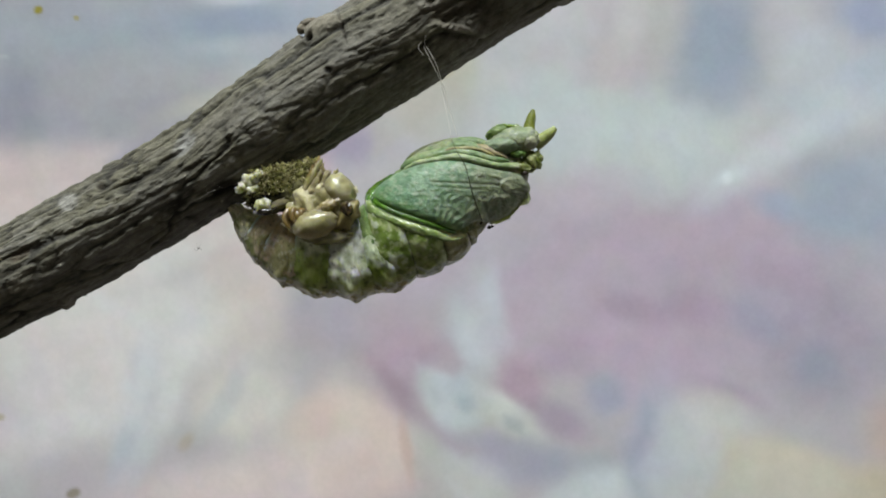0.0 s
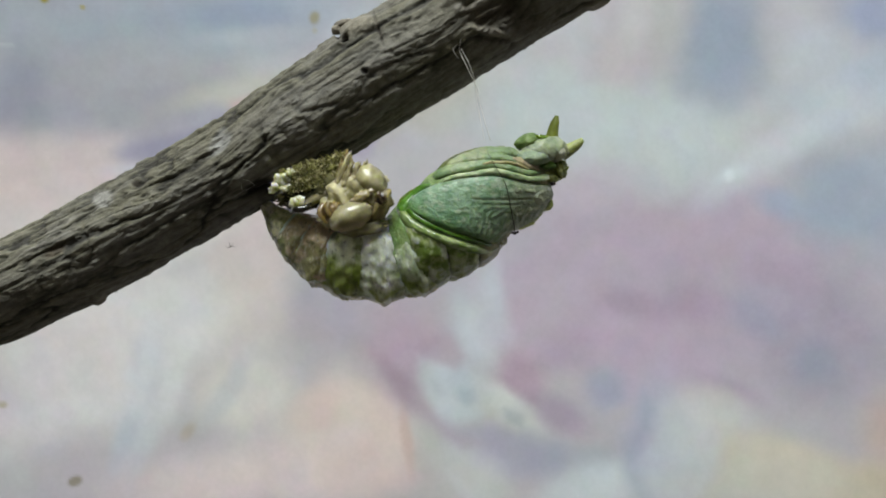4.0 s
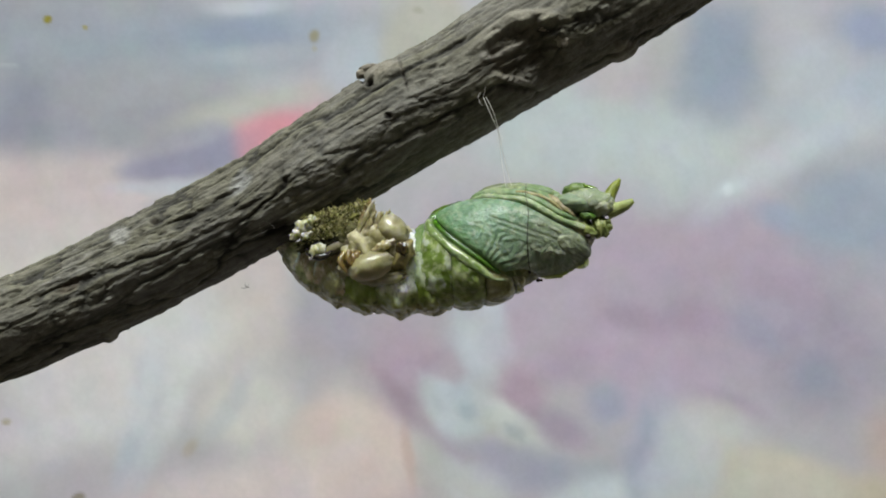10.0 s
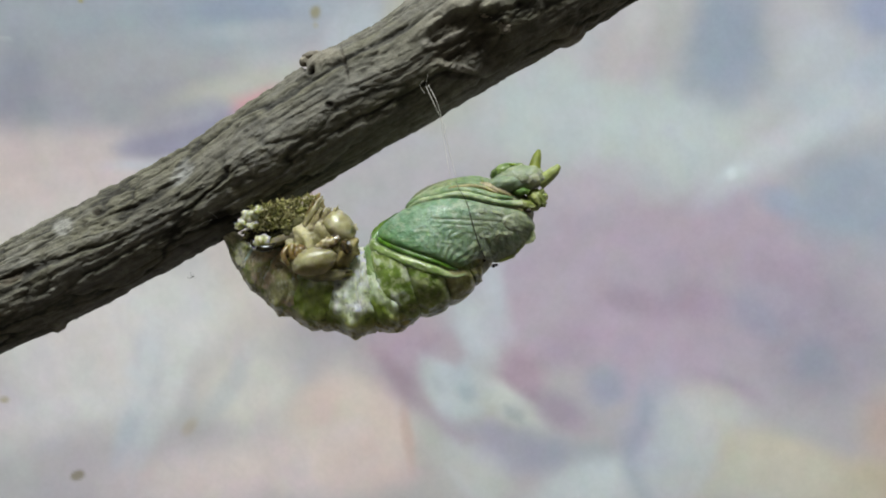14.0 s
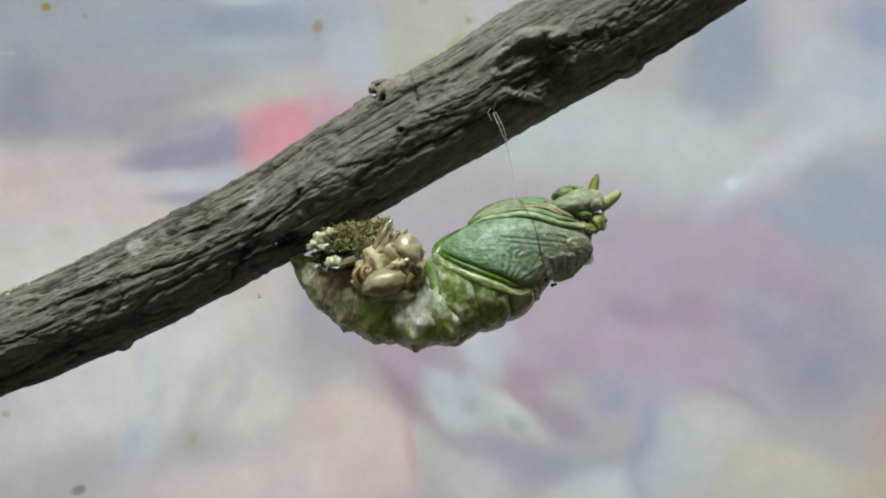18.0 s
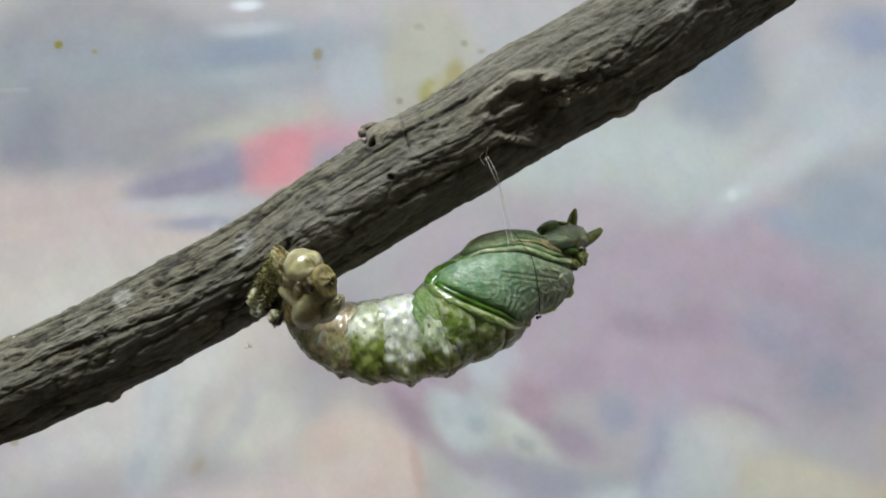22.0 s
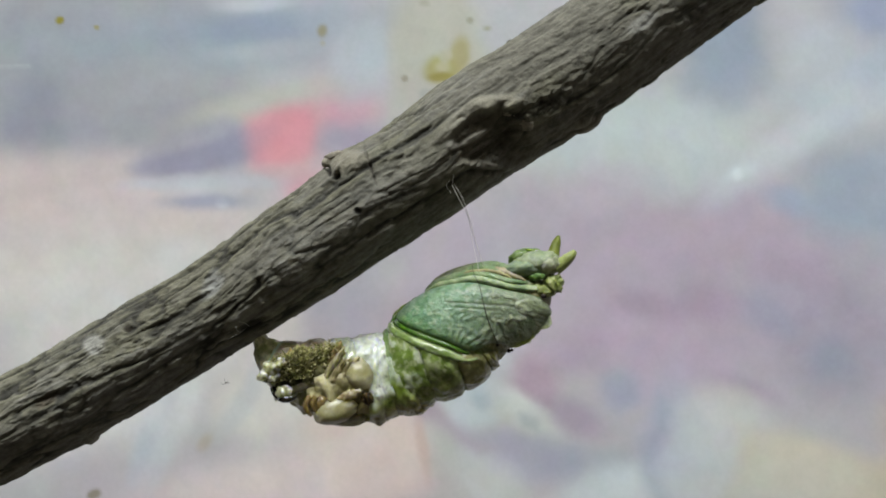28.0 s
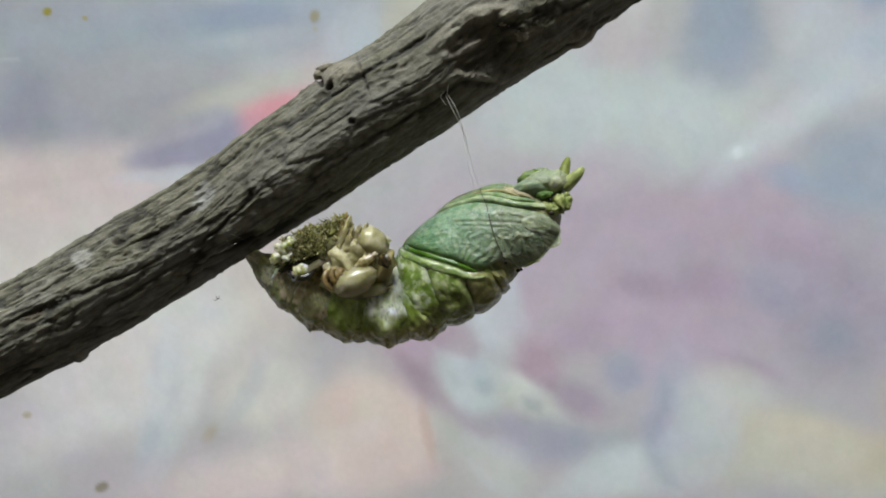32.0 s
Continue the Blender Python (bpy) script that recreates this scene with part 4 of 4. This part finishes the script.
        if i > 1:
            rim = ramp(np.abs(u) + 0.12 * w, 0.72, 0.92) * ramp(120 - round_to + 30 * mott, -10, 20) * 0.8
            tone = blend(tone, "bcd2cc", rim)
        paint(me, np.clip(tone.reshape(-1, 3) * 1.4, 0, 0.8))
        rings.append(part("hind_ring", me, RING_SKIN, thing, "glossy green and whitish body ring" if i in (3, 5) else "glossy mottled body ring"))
    # old skin, crumpled at the tail end
    O = (514, 383)
    old = blob("old_skin", 592, 408, -42, 64, 28, 34, 8, ("2b2a17", "565230"), MOSS, thing, O, "crumpled mossy brown old skin", 0.5, 140, 0, 44, 70, 6.0)
    clump = random.Random(21)
    for k in range(16):
        t = (k + 0.5) / 16
        blob("moss_lump", 540 + 104 * t + clump.uniform(-8, 8), 396 - 20 * t + clump.uniform(-20, 16), -66 + 18 * t + clump.uniform(-10, 7), clump.uniform(13, 22), clump.uniform(8, 14), clump.uniform(9, 15), clump.uniform(-40, 60),
             clump.choice((("57582c", "94904e"), ("43431f", "767238"), ("6a663a", "a8a068"))), MOSS, old, O, "", 0.9, 300 + k, 0, 20, 26, 5.0)
    blob("skin_sheet", 622, 398, -60, 50, 20, 4, 14, ("867b58", "b5ab86"), MOSS, old, O, "thin dry tan skin sheet", 0.4, 142, 0.2, 34, 44, 6.0)
    blob("skin_sheet", 602, 420, -72, 58, 9, 5, 22, ("7d7458", "aaa180"), PEARL, old, O, "", 0.35, 143, 0, 40, 36, 7.0)
    blob("skin_sheet", 640, 374, -54, 24, 22, 4, 60, ("7d7048", "a3966a"), MOSS, old, O, "", 0.5, 157, 0.4, 26, 30, 6.0)
    blob("skin_sheet", 630, 398, -74, 50, 8, 12, 60, ("948a66", "c0b694"), PEARL, old, O, "pale rim of the old skin", 0.3, 144, 0.2, 34, 30, 5.0)
    blob("membrane", 650, 436, -62, 60, 46, 30, 20, ("7d7548", "b8ae84"), SKIN, old, O, "tan wet membrane round the sacs", 0.36, 168, 0, 60, 90, 4.5)
    for dx, r, k in ((0, 8, 165), (13, 10, 166), (27, 8, 167)):
        blob("skin_fold", 638 + dx, 414, -80 + 0.3 * dx, 44, r, r, 66, ("6a5f3a", "a89c72"), SKIN, old, O, "brown ribbed skin fold", 0.3, k, 0.1, 44, 26, 5.0, "6a5430")
    for pts in (((598, 440, -84), (590, 452, -92), (593, 464, -94), (600, 474, -92)), ((608, 438, -88), (604, 450, -94), (607, 460, -95), (613, 468, -92))):
        spine_tube("claw", pts, (6, 5, 4, 2), SAC, old, O, "amber curved leg stub", "806a40", 10, 18, lay=at)
    blob("sac", 644, 464, -78, 40, 27, 32, 12, ("b0a87c", "d8d0b0"), SAC, old, O, "pearly cream sac", 0.12, 146, 0.12, 34, 44, 1.6, "8e7850")
    blob("sac", 684, 405, -62, 32, 27, 31, -38, ("aea678", "d4ccaa"), SAC, old, O, "translucent tan sac", 0.14, 147, 0, 30, 40, 2.0, "86714a")
    blob("amber_flesh", 694, 444, -62, 26, 30, 24, -20, ("62562e", "938656"), SKIN, old, O, "amber wet flesh beside the sacs", 0.35, 156, 0, 30, 36, 3.4)
    blob("amber_flesh", 616, 452, -84, 20, 13, 12, 20, ("665230", "937a4c"), SAC, old, O, "", 0.5, 164, 0, 26, 30, 4.0)
    blob("skin_sheet", 668, 434, -90, 20, 8, 6, 24, ("94835c", "bdae88"), PEARL, old, O, "", 0.5, 163, 0, 26, 26, 5.0)
    blob("membrane", 664, 488, -58, 42, 13, 22, 2, ("8f8862", "b8b08c"), SAC, old, O, "thin tan membrane", 0.25, 158, 0, 24, 34, 3.0)
    blob("spot", 701, 441, -86, 10, 12, 6, 20, ("2c2012", "54421f"), PEARL, old, O, "dark brown eye spot", 0.4, 148)
    for x0, y0, rx, ry, seed in ((528, 386, 15, 12, 149), (516, 398, 12, 9, 150), (540, 378, 11, 8, 151), (533, 402, 10, 7, 159), (549, 432, 14, 12, 160)):
        blob("knob", x0, y0, -88, rx, ry, 11, 30, ("aaa878", "e6e3cc"), PEARL, old, O, "white waxy knob", 0.6, seed)
    spine_tube("mandible", ((530, 426, -80), (538, 436, -88), (552, 443, -90), (566, 441, -88), (576, 434, -82)), (4, 6, 6.5, 5, 2), PEARL, old, O, "black shiny mouth part", "2a241a", 14, 30, lay=at)
    blob("skin_fold", 540, 408, -74, 16, 9, 12, -10, ("1d1b13", "3a3626"), MOSS, old, O, "", 0.7, 153, 0, 20, 26, 5.0)
    fibre = random.Random(11)
    rows = []
    for k in range(2400):
        t = fibre.random()
        base = np.array(at(530 + 122 * t, 394 - 22 * t + fibre.uniform(-26, 22), -72 - fibre.uniform(0, 22) + 26 * t))
        way = np.array([fibre.uniform(-1, 1), fibre.uniform(-1.2, 0.7), fibre.uniform(-0.8, 0.3)])
        bend = np.array([fibre.uniform(-1, 1), fibre.uniform(-1, 1), fibre.uniform(-0.6, 0.4)])
        ln, wd = fibre.uniform(2, 7) + 5 * (fibre.random() < 0.06), fibre.uniform(0.5, 1.4)
        rows.append((base, base + way * ln * 0.5, base + way * ln + bend * ln * 0.5, wd, fibre.choice(("7d7a40", "9c9660", "55542a", "ada57a", "6e643c", "7f7e44", "3e3c1f", "8f8562"))))
    verts, faces, tones = [], [], []
    for a, b, c, wd, colour in rows:
        k0 = len(verts)
        side = np.cross(c - a, [0.2, 0.3, 1.0])
        side = side / (np.linalg.norm(side) + 1e-6)
        up = np.array([0, 0, -1.0])
        for p, r in ((a, wd), (b, wd * 0.8), (c, wd * 0.2)):
            for o in (side, up, -side, -up):
                q = p + o * r
                verts.append(((q[0] - O[0]) * UNIT, q[2] * UNIT, (O[1] - q[1]) * UNIT))
                tones.append(lin(colour))
        for j in range(2):
            for m4 in range(4):
                faces.append((k0 + 4 * j + m4, k0 + 4 * j + (m4 + 1) % 4, k0 + 4 * j + 4 + (m4 + 1) % 4, k0 + 4 * j + 4 + m4))
    me = bpy.data.meshes.new("moss_felt")
    me.from_pydata(verts, [], faces)
    paint(me, np.array(tones) * 1.15)
    tagged(part("moss_felt", me, MOSS, old, "olive felted fibres"), kind="stuff")
    for pts, radii in ((((636, 384, -58), (644, 364, -62), (652, 344, -64)), (15, 8, 1.5)), (((664, 396, -60), (676, 388, -62), (686, 378, -62)), (9, 6, 1.2)), (((560, 376, -60), (563, 366, -62), (562, 358, -62)), (6, 4, 1))):
        spine_tube("thorn", pts, radii, MOSS, old, O, "dry brown skin tip", "8c744a", 8, 12, lay=at)
    return thing, fore, rings, old


CHRYSALIS, FORE, RINGS, OLD_SKIN = make_chrysalis()


# ---- silk ----
def make_silk():
    silk = tagged(new("silk_girdle"), "fine white silk threads tying the chrysalis to the twig", "silk thread")
    for pts, r in ((((842, 150, -80), (855, 180, -76), (868, 210, -64)), 0.5), (((846, 148, -80), (860, 176, -76), (869, 208, -64)), 0.45),
                   (((868, 208, -64), (878, 255, -50), (892, 312, -40)), 0.42), (((867, 206, -64), (872, 250, -54), (882, 312, -50)), 0.35),
                   (((869, 210, -64), (875, 224, -60), (871, 236, -58)), 0.35), (((848, 108, -92), (846, 130, -88), (842, 150, -80)), 0.3),
                   (((838, 140, -84), (832, 150, -84), (840, 164, -80)), 0.35)):
        spine_tube("thread", pts, [r] * len(pts), SILK, silk, (784, 441), "", None, 6, 14, lay=at)
    web = tagged(new("silk_pad"), "pale silk web fixing the tail to the twig", "silk")
    rnd = random.Random(9)
    for k in range(5):
        a = (rnd.uniform(425, 490), rnd.uniform(345, 420), rnd.uniform(-78, -50))
        b = (a[0] + rnd.uniform(-30, 40), a[1] - 0.5 * rnd.uniform(-30, 40), a[2] + rnd.uniform(-4, 8))
        c = ((a[0] + b[0]) / 2 + rnd.uniform(-4, 4), (a[1] + b[1]) / 2 + rnd.uniform(-4, 4), (a[2] + b[2]) / 2 - 4)
        spine_tube("thread", (a, c, b), [0.09] * 3, SILK, web, (784, 441), "", None, 5, 6)
    mote = tagged(new("silk_speck"), "tiny tuft of fibres caught on a silk strand", "speck")
    for k, (dx, dy) in enumerate(((7, 3), (-3, -8), (4, -5), (-9, 1))):
        spine_tube("fibre", ((424 - dx * 0.3, 486 - dy * 0.2, -20), (424 + dx * 0.5, 486 + dy * 0.4 + k, -21), (424 + dx, 486 + dy, -20)), (0.45, 0.35, 0.2), DARK_HAIR, mote, (784, 441), "", None, 5, 6)
    return silk, web, mote


SILK_THINGS = make_silk()


# ---- motion of things ----
def turn_pose(x, y, tilt, roll, d=0.0):
    """Pose in the drawing plane: tilt turns anticlockwise, roll turns about the own long axis."""
    return Matrix.Translation(P(x, y, d)) @ pose(0, 0, 0, 0, -tilt, 0) @ roll


def motions():
    ride = [
        spot(0, -3.76, 1.45, 3.16, -1.3, -2.02, -1.73),
        spot(0.5, -5.2, 1.49, 3.12, -1.29, -2.42, -1.71),
        spot(1, -3.98, 0.4, 3.8, -0.72, -2.09, -1.69),
        spot(1.5, -4.31, 0.52, 3.37, -1.31, -2.3, -1.72),
        spot(2, -3.81, 0.38, 4.44, -1.23, -2.12, -1.65),
        spot(2.5, -3, 0.57, 4.18, -1.34, -1.93, -1.67),
        spot(3, -2.34, 2.2, 2.1, -1.83, -1.75, -2.19),
        spot(3.5, -2.07, 1.86, 2.51, -1.39, -2.19, -0.85),
        spot(5.5, -0.55, 0.86, 1.38, -2.05, -1.48, -1.59),
        spot(6, -0.59, 0.07, 2.04, -2.12, -1.18, -1.55),
        spot(6.5, -0.31, 0.2, 1.02, -2.35, -1.14, -1.31),
        spot(7, 0.31, -0.09, 1.52, -2.65, -0.96, -1.19),
        spot(7.5, 1.17, -0.39, 0.5, -2.64, -0.75, -1.2),
        spot(8, 1.28, -1.35, -0.39, -3.14, 0.23, -1.34),
        spot(8.5, 0.57, -1.02, 0.03, -2.85, 0.14, -1.26),
        spot(9, -0.01, -0.01, -0.02, -0.01, 0.01, -0),
        spot(9.5, 0.4, 0.31, -0.91, -2.97, 0.09, -0.75),
        spot(10, 1.11, -0.45, -0.13, -3.76, -0.06, -1.07),
        spot(10.5, 0.92, 1.98, -1.98, -4.91, -0, -0.92),
        spot(11, 1.43, 0.28, -0.26, -4.29, 0.29, -1.14),
        spot(11.5, 0.06, 0.29, 0.51, -4.07, -0.17, -1.38),
        spot(12, 0.56, 0.88, 1.2, -4.64, -0.19, -1.17),
        spot(12.5, -0.57, 1.57, 2.92, -5.1, -0.37, -1.41),
        spot(13, -1.35, 0.75, 2.7, -4.84, -0.44, -0.97),
        spot(13.5, -3.86, 0.27, -0.94, -3.8, -0.67, -0.47),
        spot(14, -6.16, 0.77, 1.13, -4.02, -0.95, -1.66),
        spot(14.5, -5.47, 0.83, 1.58, -4.49, -1.09, -1.48),
        spot(16.5, -4.91, -0.21, 1.06, -3.88, -0.93, -1.22),
        spot(17, -4.18, 1.43, 0.34, -4.66, -0.74, -1.46),
        spot(17.5, -2.97, 3.57, -1.68, -5.76, -0.35, -1.77),
        spot(18, -0.16, 1.79, -0.92, -5.37, -0.12, -1.83),
        spot(18.5, 1.4, 0.83, -1.11, -3.51, 0.16, -1.21),
        spot(19, 4.78, 2.27, -7.81, -2.37, 1.06, -0.62),
        spot(19.5, 3.79, 1.17, -7.37, -1.21, 1.09, -0.4),
        spot(20, 3.63, 1.05, -6.23, -1.25, 0.86, -0.06),
        spot(20.5, 3.3, 0.34, -5.74, -0.96, 0.82, -0.15),
        spot(21, 3.26, -0.28, -6.42, -0.61, 1.22, -0.07),
        spot(21.5, 3.93, -1.36, -7.09, -0.24, 1.14, -0.03),
        spot(22, 2.05, -0.14, -9.9, -0.58, 0.7, 0.32),
        spot(22.5, 0.71, -0.81, -10.87, -0.46, 0.18, 0.14),
        spot(23, 0.31, -0.95, -14.82, 0.21, -0.03, 0.69),
        spot(23.5, 1.5, 2.3, -17.08, -0.27, -1.06, 0.6),
        spot(24, 0.99, 6.2, -19.72, -0.84, -2.56, 1.9),
        spot(24.5, -2.4, 3.12, -15.95, 1.99, -3.96, 3.46),
        spot(25, -4.29, 0.95, -16.7, 4.26, -4.19, 3.73),
        spot(25.5, -4.8, 0.84, -16.63, 4.6, -4.15, 3.88),
        spot(27.5, -3.07, 0.48, -15.28, 1.61, -2.38, 2.11),
        spot(28, -2.88, 0.12, -13.9, 1.54, -2.38, 2.41),
        spot(28.5, -2.54, -0.07, -14.31, 1.57, -2.25, 2.01),
        spot(29, -2.08, -1.92, -14.08, 1.52, -1.74, 2.76),
        spot(29.5, -1.46, -1.91, -10.94, 1.56, -0.87, 2.84),
        spot(30, -1.52, -1.25, -8.6, 1.67, 0.18, 2.47),
        spot(30.5, -2.39, 0.51, -5.74, 1.49, 0.09, 2.85),
        spot(31, -2.32, 0.05, -3.97, 1.65, 0.22, 2.75),
        spot(31.5, -2.18, -1.25, -2.07, 1.65, 0.15, 3.23),
        spot(32, -3.74, 0.61, -3.62, 1.54, -1.05, 4.18),
    ]
    for thing in (TWIG, *SILK_THINGS):
        walk(thing, ride)
    walk(CHRYSALIS, ride)
    fore_rows, old_rows, ring_rows = [], [], [[] for _ in RINGS]
    axis = math.degrees(math.atan2(300 - 500, 1032 - 770)) * -1

    def beat(t, jx, jy, tilt, roll, nod, ax, ay, swing, turn, yaw, sag, bulge=0.0):
        """One moment of the wriggle: joint, tilt, roll and nod of the fore body, tail end and swing of the old skin, sag of the rings and bulge of the tail."""
        spin = pose(0, 0, 0, 0, -axis, 0) @ pose(0, 0, 0, roll, 0, 0) @ pose(0, 0, 0, 0, axis, 0)
        fore_rows.append((t, turn_pose(jx, jy, tilt, pose(0, 0, 0, 0, 0, nod) @ spin)))
        old_rows.append((t, turn_pose(ax, ay, swing + 18, pose(0, 0, 0, turn, 0, -yaw))))
        p0 = Vector((484, 414))
        flat = sag * (1 - 0.4 * min(max(-roll / 50, 0), 1))
        p1 = p0 + Vector((50 - 36 * bulge, 74 * flat))
        p3 = Vector((jx, jy))
        a = radians(14 + tilt)
        p2 = p3 + Vector((-math.cos(a) * 118, (math.sin(a) * 62 + 14) * flat))
        for i, rows in enumerate(ring_rows):
            u = RING_U[i]
            v = 1 - u
            q = v ** 3 * p0 + 3 * v * v * u * p1 + 3 * v * u * u * p2 + u ** 3 * p3
            w = v * v * (p1 - p0) + 2 * v * u * (p2 - p1) + u * u * (p3 - p2)
            rows.append((t, turn_pose(q.x, q.y, -math.degrees(math.atan2(w.y, w.x)), pose(0, 0, 0, roll * u, 0, 0))))

    beat(0, 749, 500, -2, 0, 0, 508, 371, -19, 0, 0, 1.02)
    beat(1, 750, 512, -1, 2, 0, 495, 383, -9, 0, 0, 0.95)
    beat(2, 748, 514, 0, 0, 4, 507, 386, -5, 0, 0, 0.8)
    beat(3, 749, 494, 3.8, 17, 11, 500, 368, -3, 0, 0, 1)
    beat(3.5, 740, 515, 2, 20, 7, 501, 371, -14, 0, 0, 1)
    beat(5.5, 776, 489, -5.8, -4, -8, 510, 389, -6, 0, 0, 0.75)
    beat(6, 740, 490, -4, -6, -11, 524, 395, -9, 0, 0, 0.6, 0.9)
    beat(6.5, 754, 496, 3.2, 10, 10, 473, 382, -25, 0, 0, 1)
    beat(7, 765, 473, -10.8, -16, -11, 498, 429, 1, 0, -2, 0.6, 0.9)
    beat(7.5, 723, 505, 2.5, 5, 2, 494, 414, -30, 0, 0, 1)
    beat(8, 747, 490, 0.5, 10, 5, 492, 406, -19, 12, 0, 1)
    beat(8.5, 750, 509, 1.6, 2, -4, 514, 418, -16, 0, 0, 1)
    beat(9, 772, 503, 0.6, -2, -1, 514, 383, -18, 0, 0, 0.88)
    beat(9.5, 788, 469, -7.9, -6, 0, 509, 365, -4, 0, 0, 0.75)
    beat(10, 749, 457, -17, -2, -11, 506, 382, -13, 0, 0, 0.62)
    beat(10.5, 736, 486, -0.5, 11, 10, 477, 402, -57, 0, 20, 1)
    beat(11, 749, 466, -14.3, -22, -25, 555, 423, 6, 0, 24, 0.7, 0.9)
    beat(11.5, 737, 512, 0.7, -13, -4, 512, 414, -30, 0, 0, 1)
    beat(12, 748, 502, 2.3, 3, 5, 492, 397, -31, 12, 0, 1)
    beat(12.5, 760, 501, 0.1, -4, 1, 513, 381, -18, 0, 0, 0.88)
    beat(13, 760, 501, 0, -4, 1, 514, 379, -18, 0, 0, 0.88)
    beat(13.5, 780, 494, -2.8, -8, 1, 514, 380, -18, 0, 0, 0.88)
    beat(14, 768, 508, 0.1, -7, -1, 513, 379, -18, 0, 0, 0.88)
    beat(14.5, 763, 501, -1.2, -6, 1, 514, 379, -18, 0, 0, 0.88)
    beat(16.5, 767, 497, -2.2, -7, 2, 514, 380, -18, 0, 0, 0.88)
    beat(17, 764, 495, -1.5, -5, 2, 514, 380, -18, 0, 0, 0.84)
    beat(17.5, 764, 491, -1.5, -4, 1, 514, 379, -18, 0, 0, 0.88)
    beat(18, 760, 493, -1.8, -4, 2, 515, 379, -18, 0, 0, 0.78)
    beat(18.5, 760, 492, -2.1, -5, 2, 515, 379, -18, 0, 0, 0.78)
    beat(19, 758, 481, -2.7, 0, 4, 516, 381, -18, 0, 0, 0.78)
    beat(19.5, 771, 481, -4.5, -8, 5, 515, 382, -18, 0, 0, 0.78)
    beat(20, 793, 464, -8, -12, 6, 522, 381, -7, 0, 0, 0.5)
    beat(20.5, 742, 479, -6.1, -6, 7, 482, 417, -30, 0, 0, 1)
    beat(21, 754, 440, -21.1, -21, -25, 568, 428, 16, 0, 28, 0.6, 0.9)
    beat(21.5, 738, 504, -2.6, -20, -12, 557, 416, -1, 0, 23, 0.8, 0.9)
    beat(22, 752, 465, -3.8, -2, 19, 482, 373, 20, 0, 50, 1)
    beat(22.5, 758, 459, -14.6, -4, -13, 506, 409, -4, 0, 0, 0.8)
    beat(23, 738, 466, -1.7, 4, 19, 584, 407, -81, 0, 58, 1.45)
    beat(23.5, 748, 419, -21.4, 7, -13, 514, 394, -4, 0, 0, 0.85)
    beat(24, 749, 470, 0.2, 13, 9, 566, 422, -63, 0, 48, 1.2)
    beat(24.5, 774, 479, -3.5, -5, -15, 514, 385, -31, 0, 0, 0.85)
    beat(25, 777, 483, -2.9, -1, -5, 513, 393, -28, 0, -6, 0.8)
    beat(25.5, 798, 450, -15.2, -5, -29, 515, 407, -5, 0, -9, 0.85)
    beat(27.5, 762, 436, -13.4, -15, 2, 480, 459, -6, 0, -14, 0.95, 0.9)
    beat(28, 742, 489, -3.2, -18, -6, 486, 434, -23, 8, -2, 1.1, 0.9)
    beat(28.5, 783, 453, -4.6, -18, 13, 537, 402, 4, 0, 28, 1, 0.9)
    beat(29, 764, 505, 2, -19, -1, 512, 411, -24, 10, 0, 1.1)
    beat(30, 764, 479, -3.5, -22, 1, 524, 396, -22, 0, 0, 0.95)
    beat(31, 772, 482, -3.3, -22, -0, 535, 384, -17, 0, 0, 1.1)
    beat(32, 774, 508, -1.5, -24, -9, 521, 401, -11, 0, 0, 1)
    walk(FORE, fore_rows)
    walk(OLD_SKIN, old_rows)
    for ring, rows in zip(RINGS, ring_rows):
        walk(ring, rows)


motions()
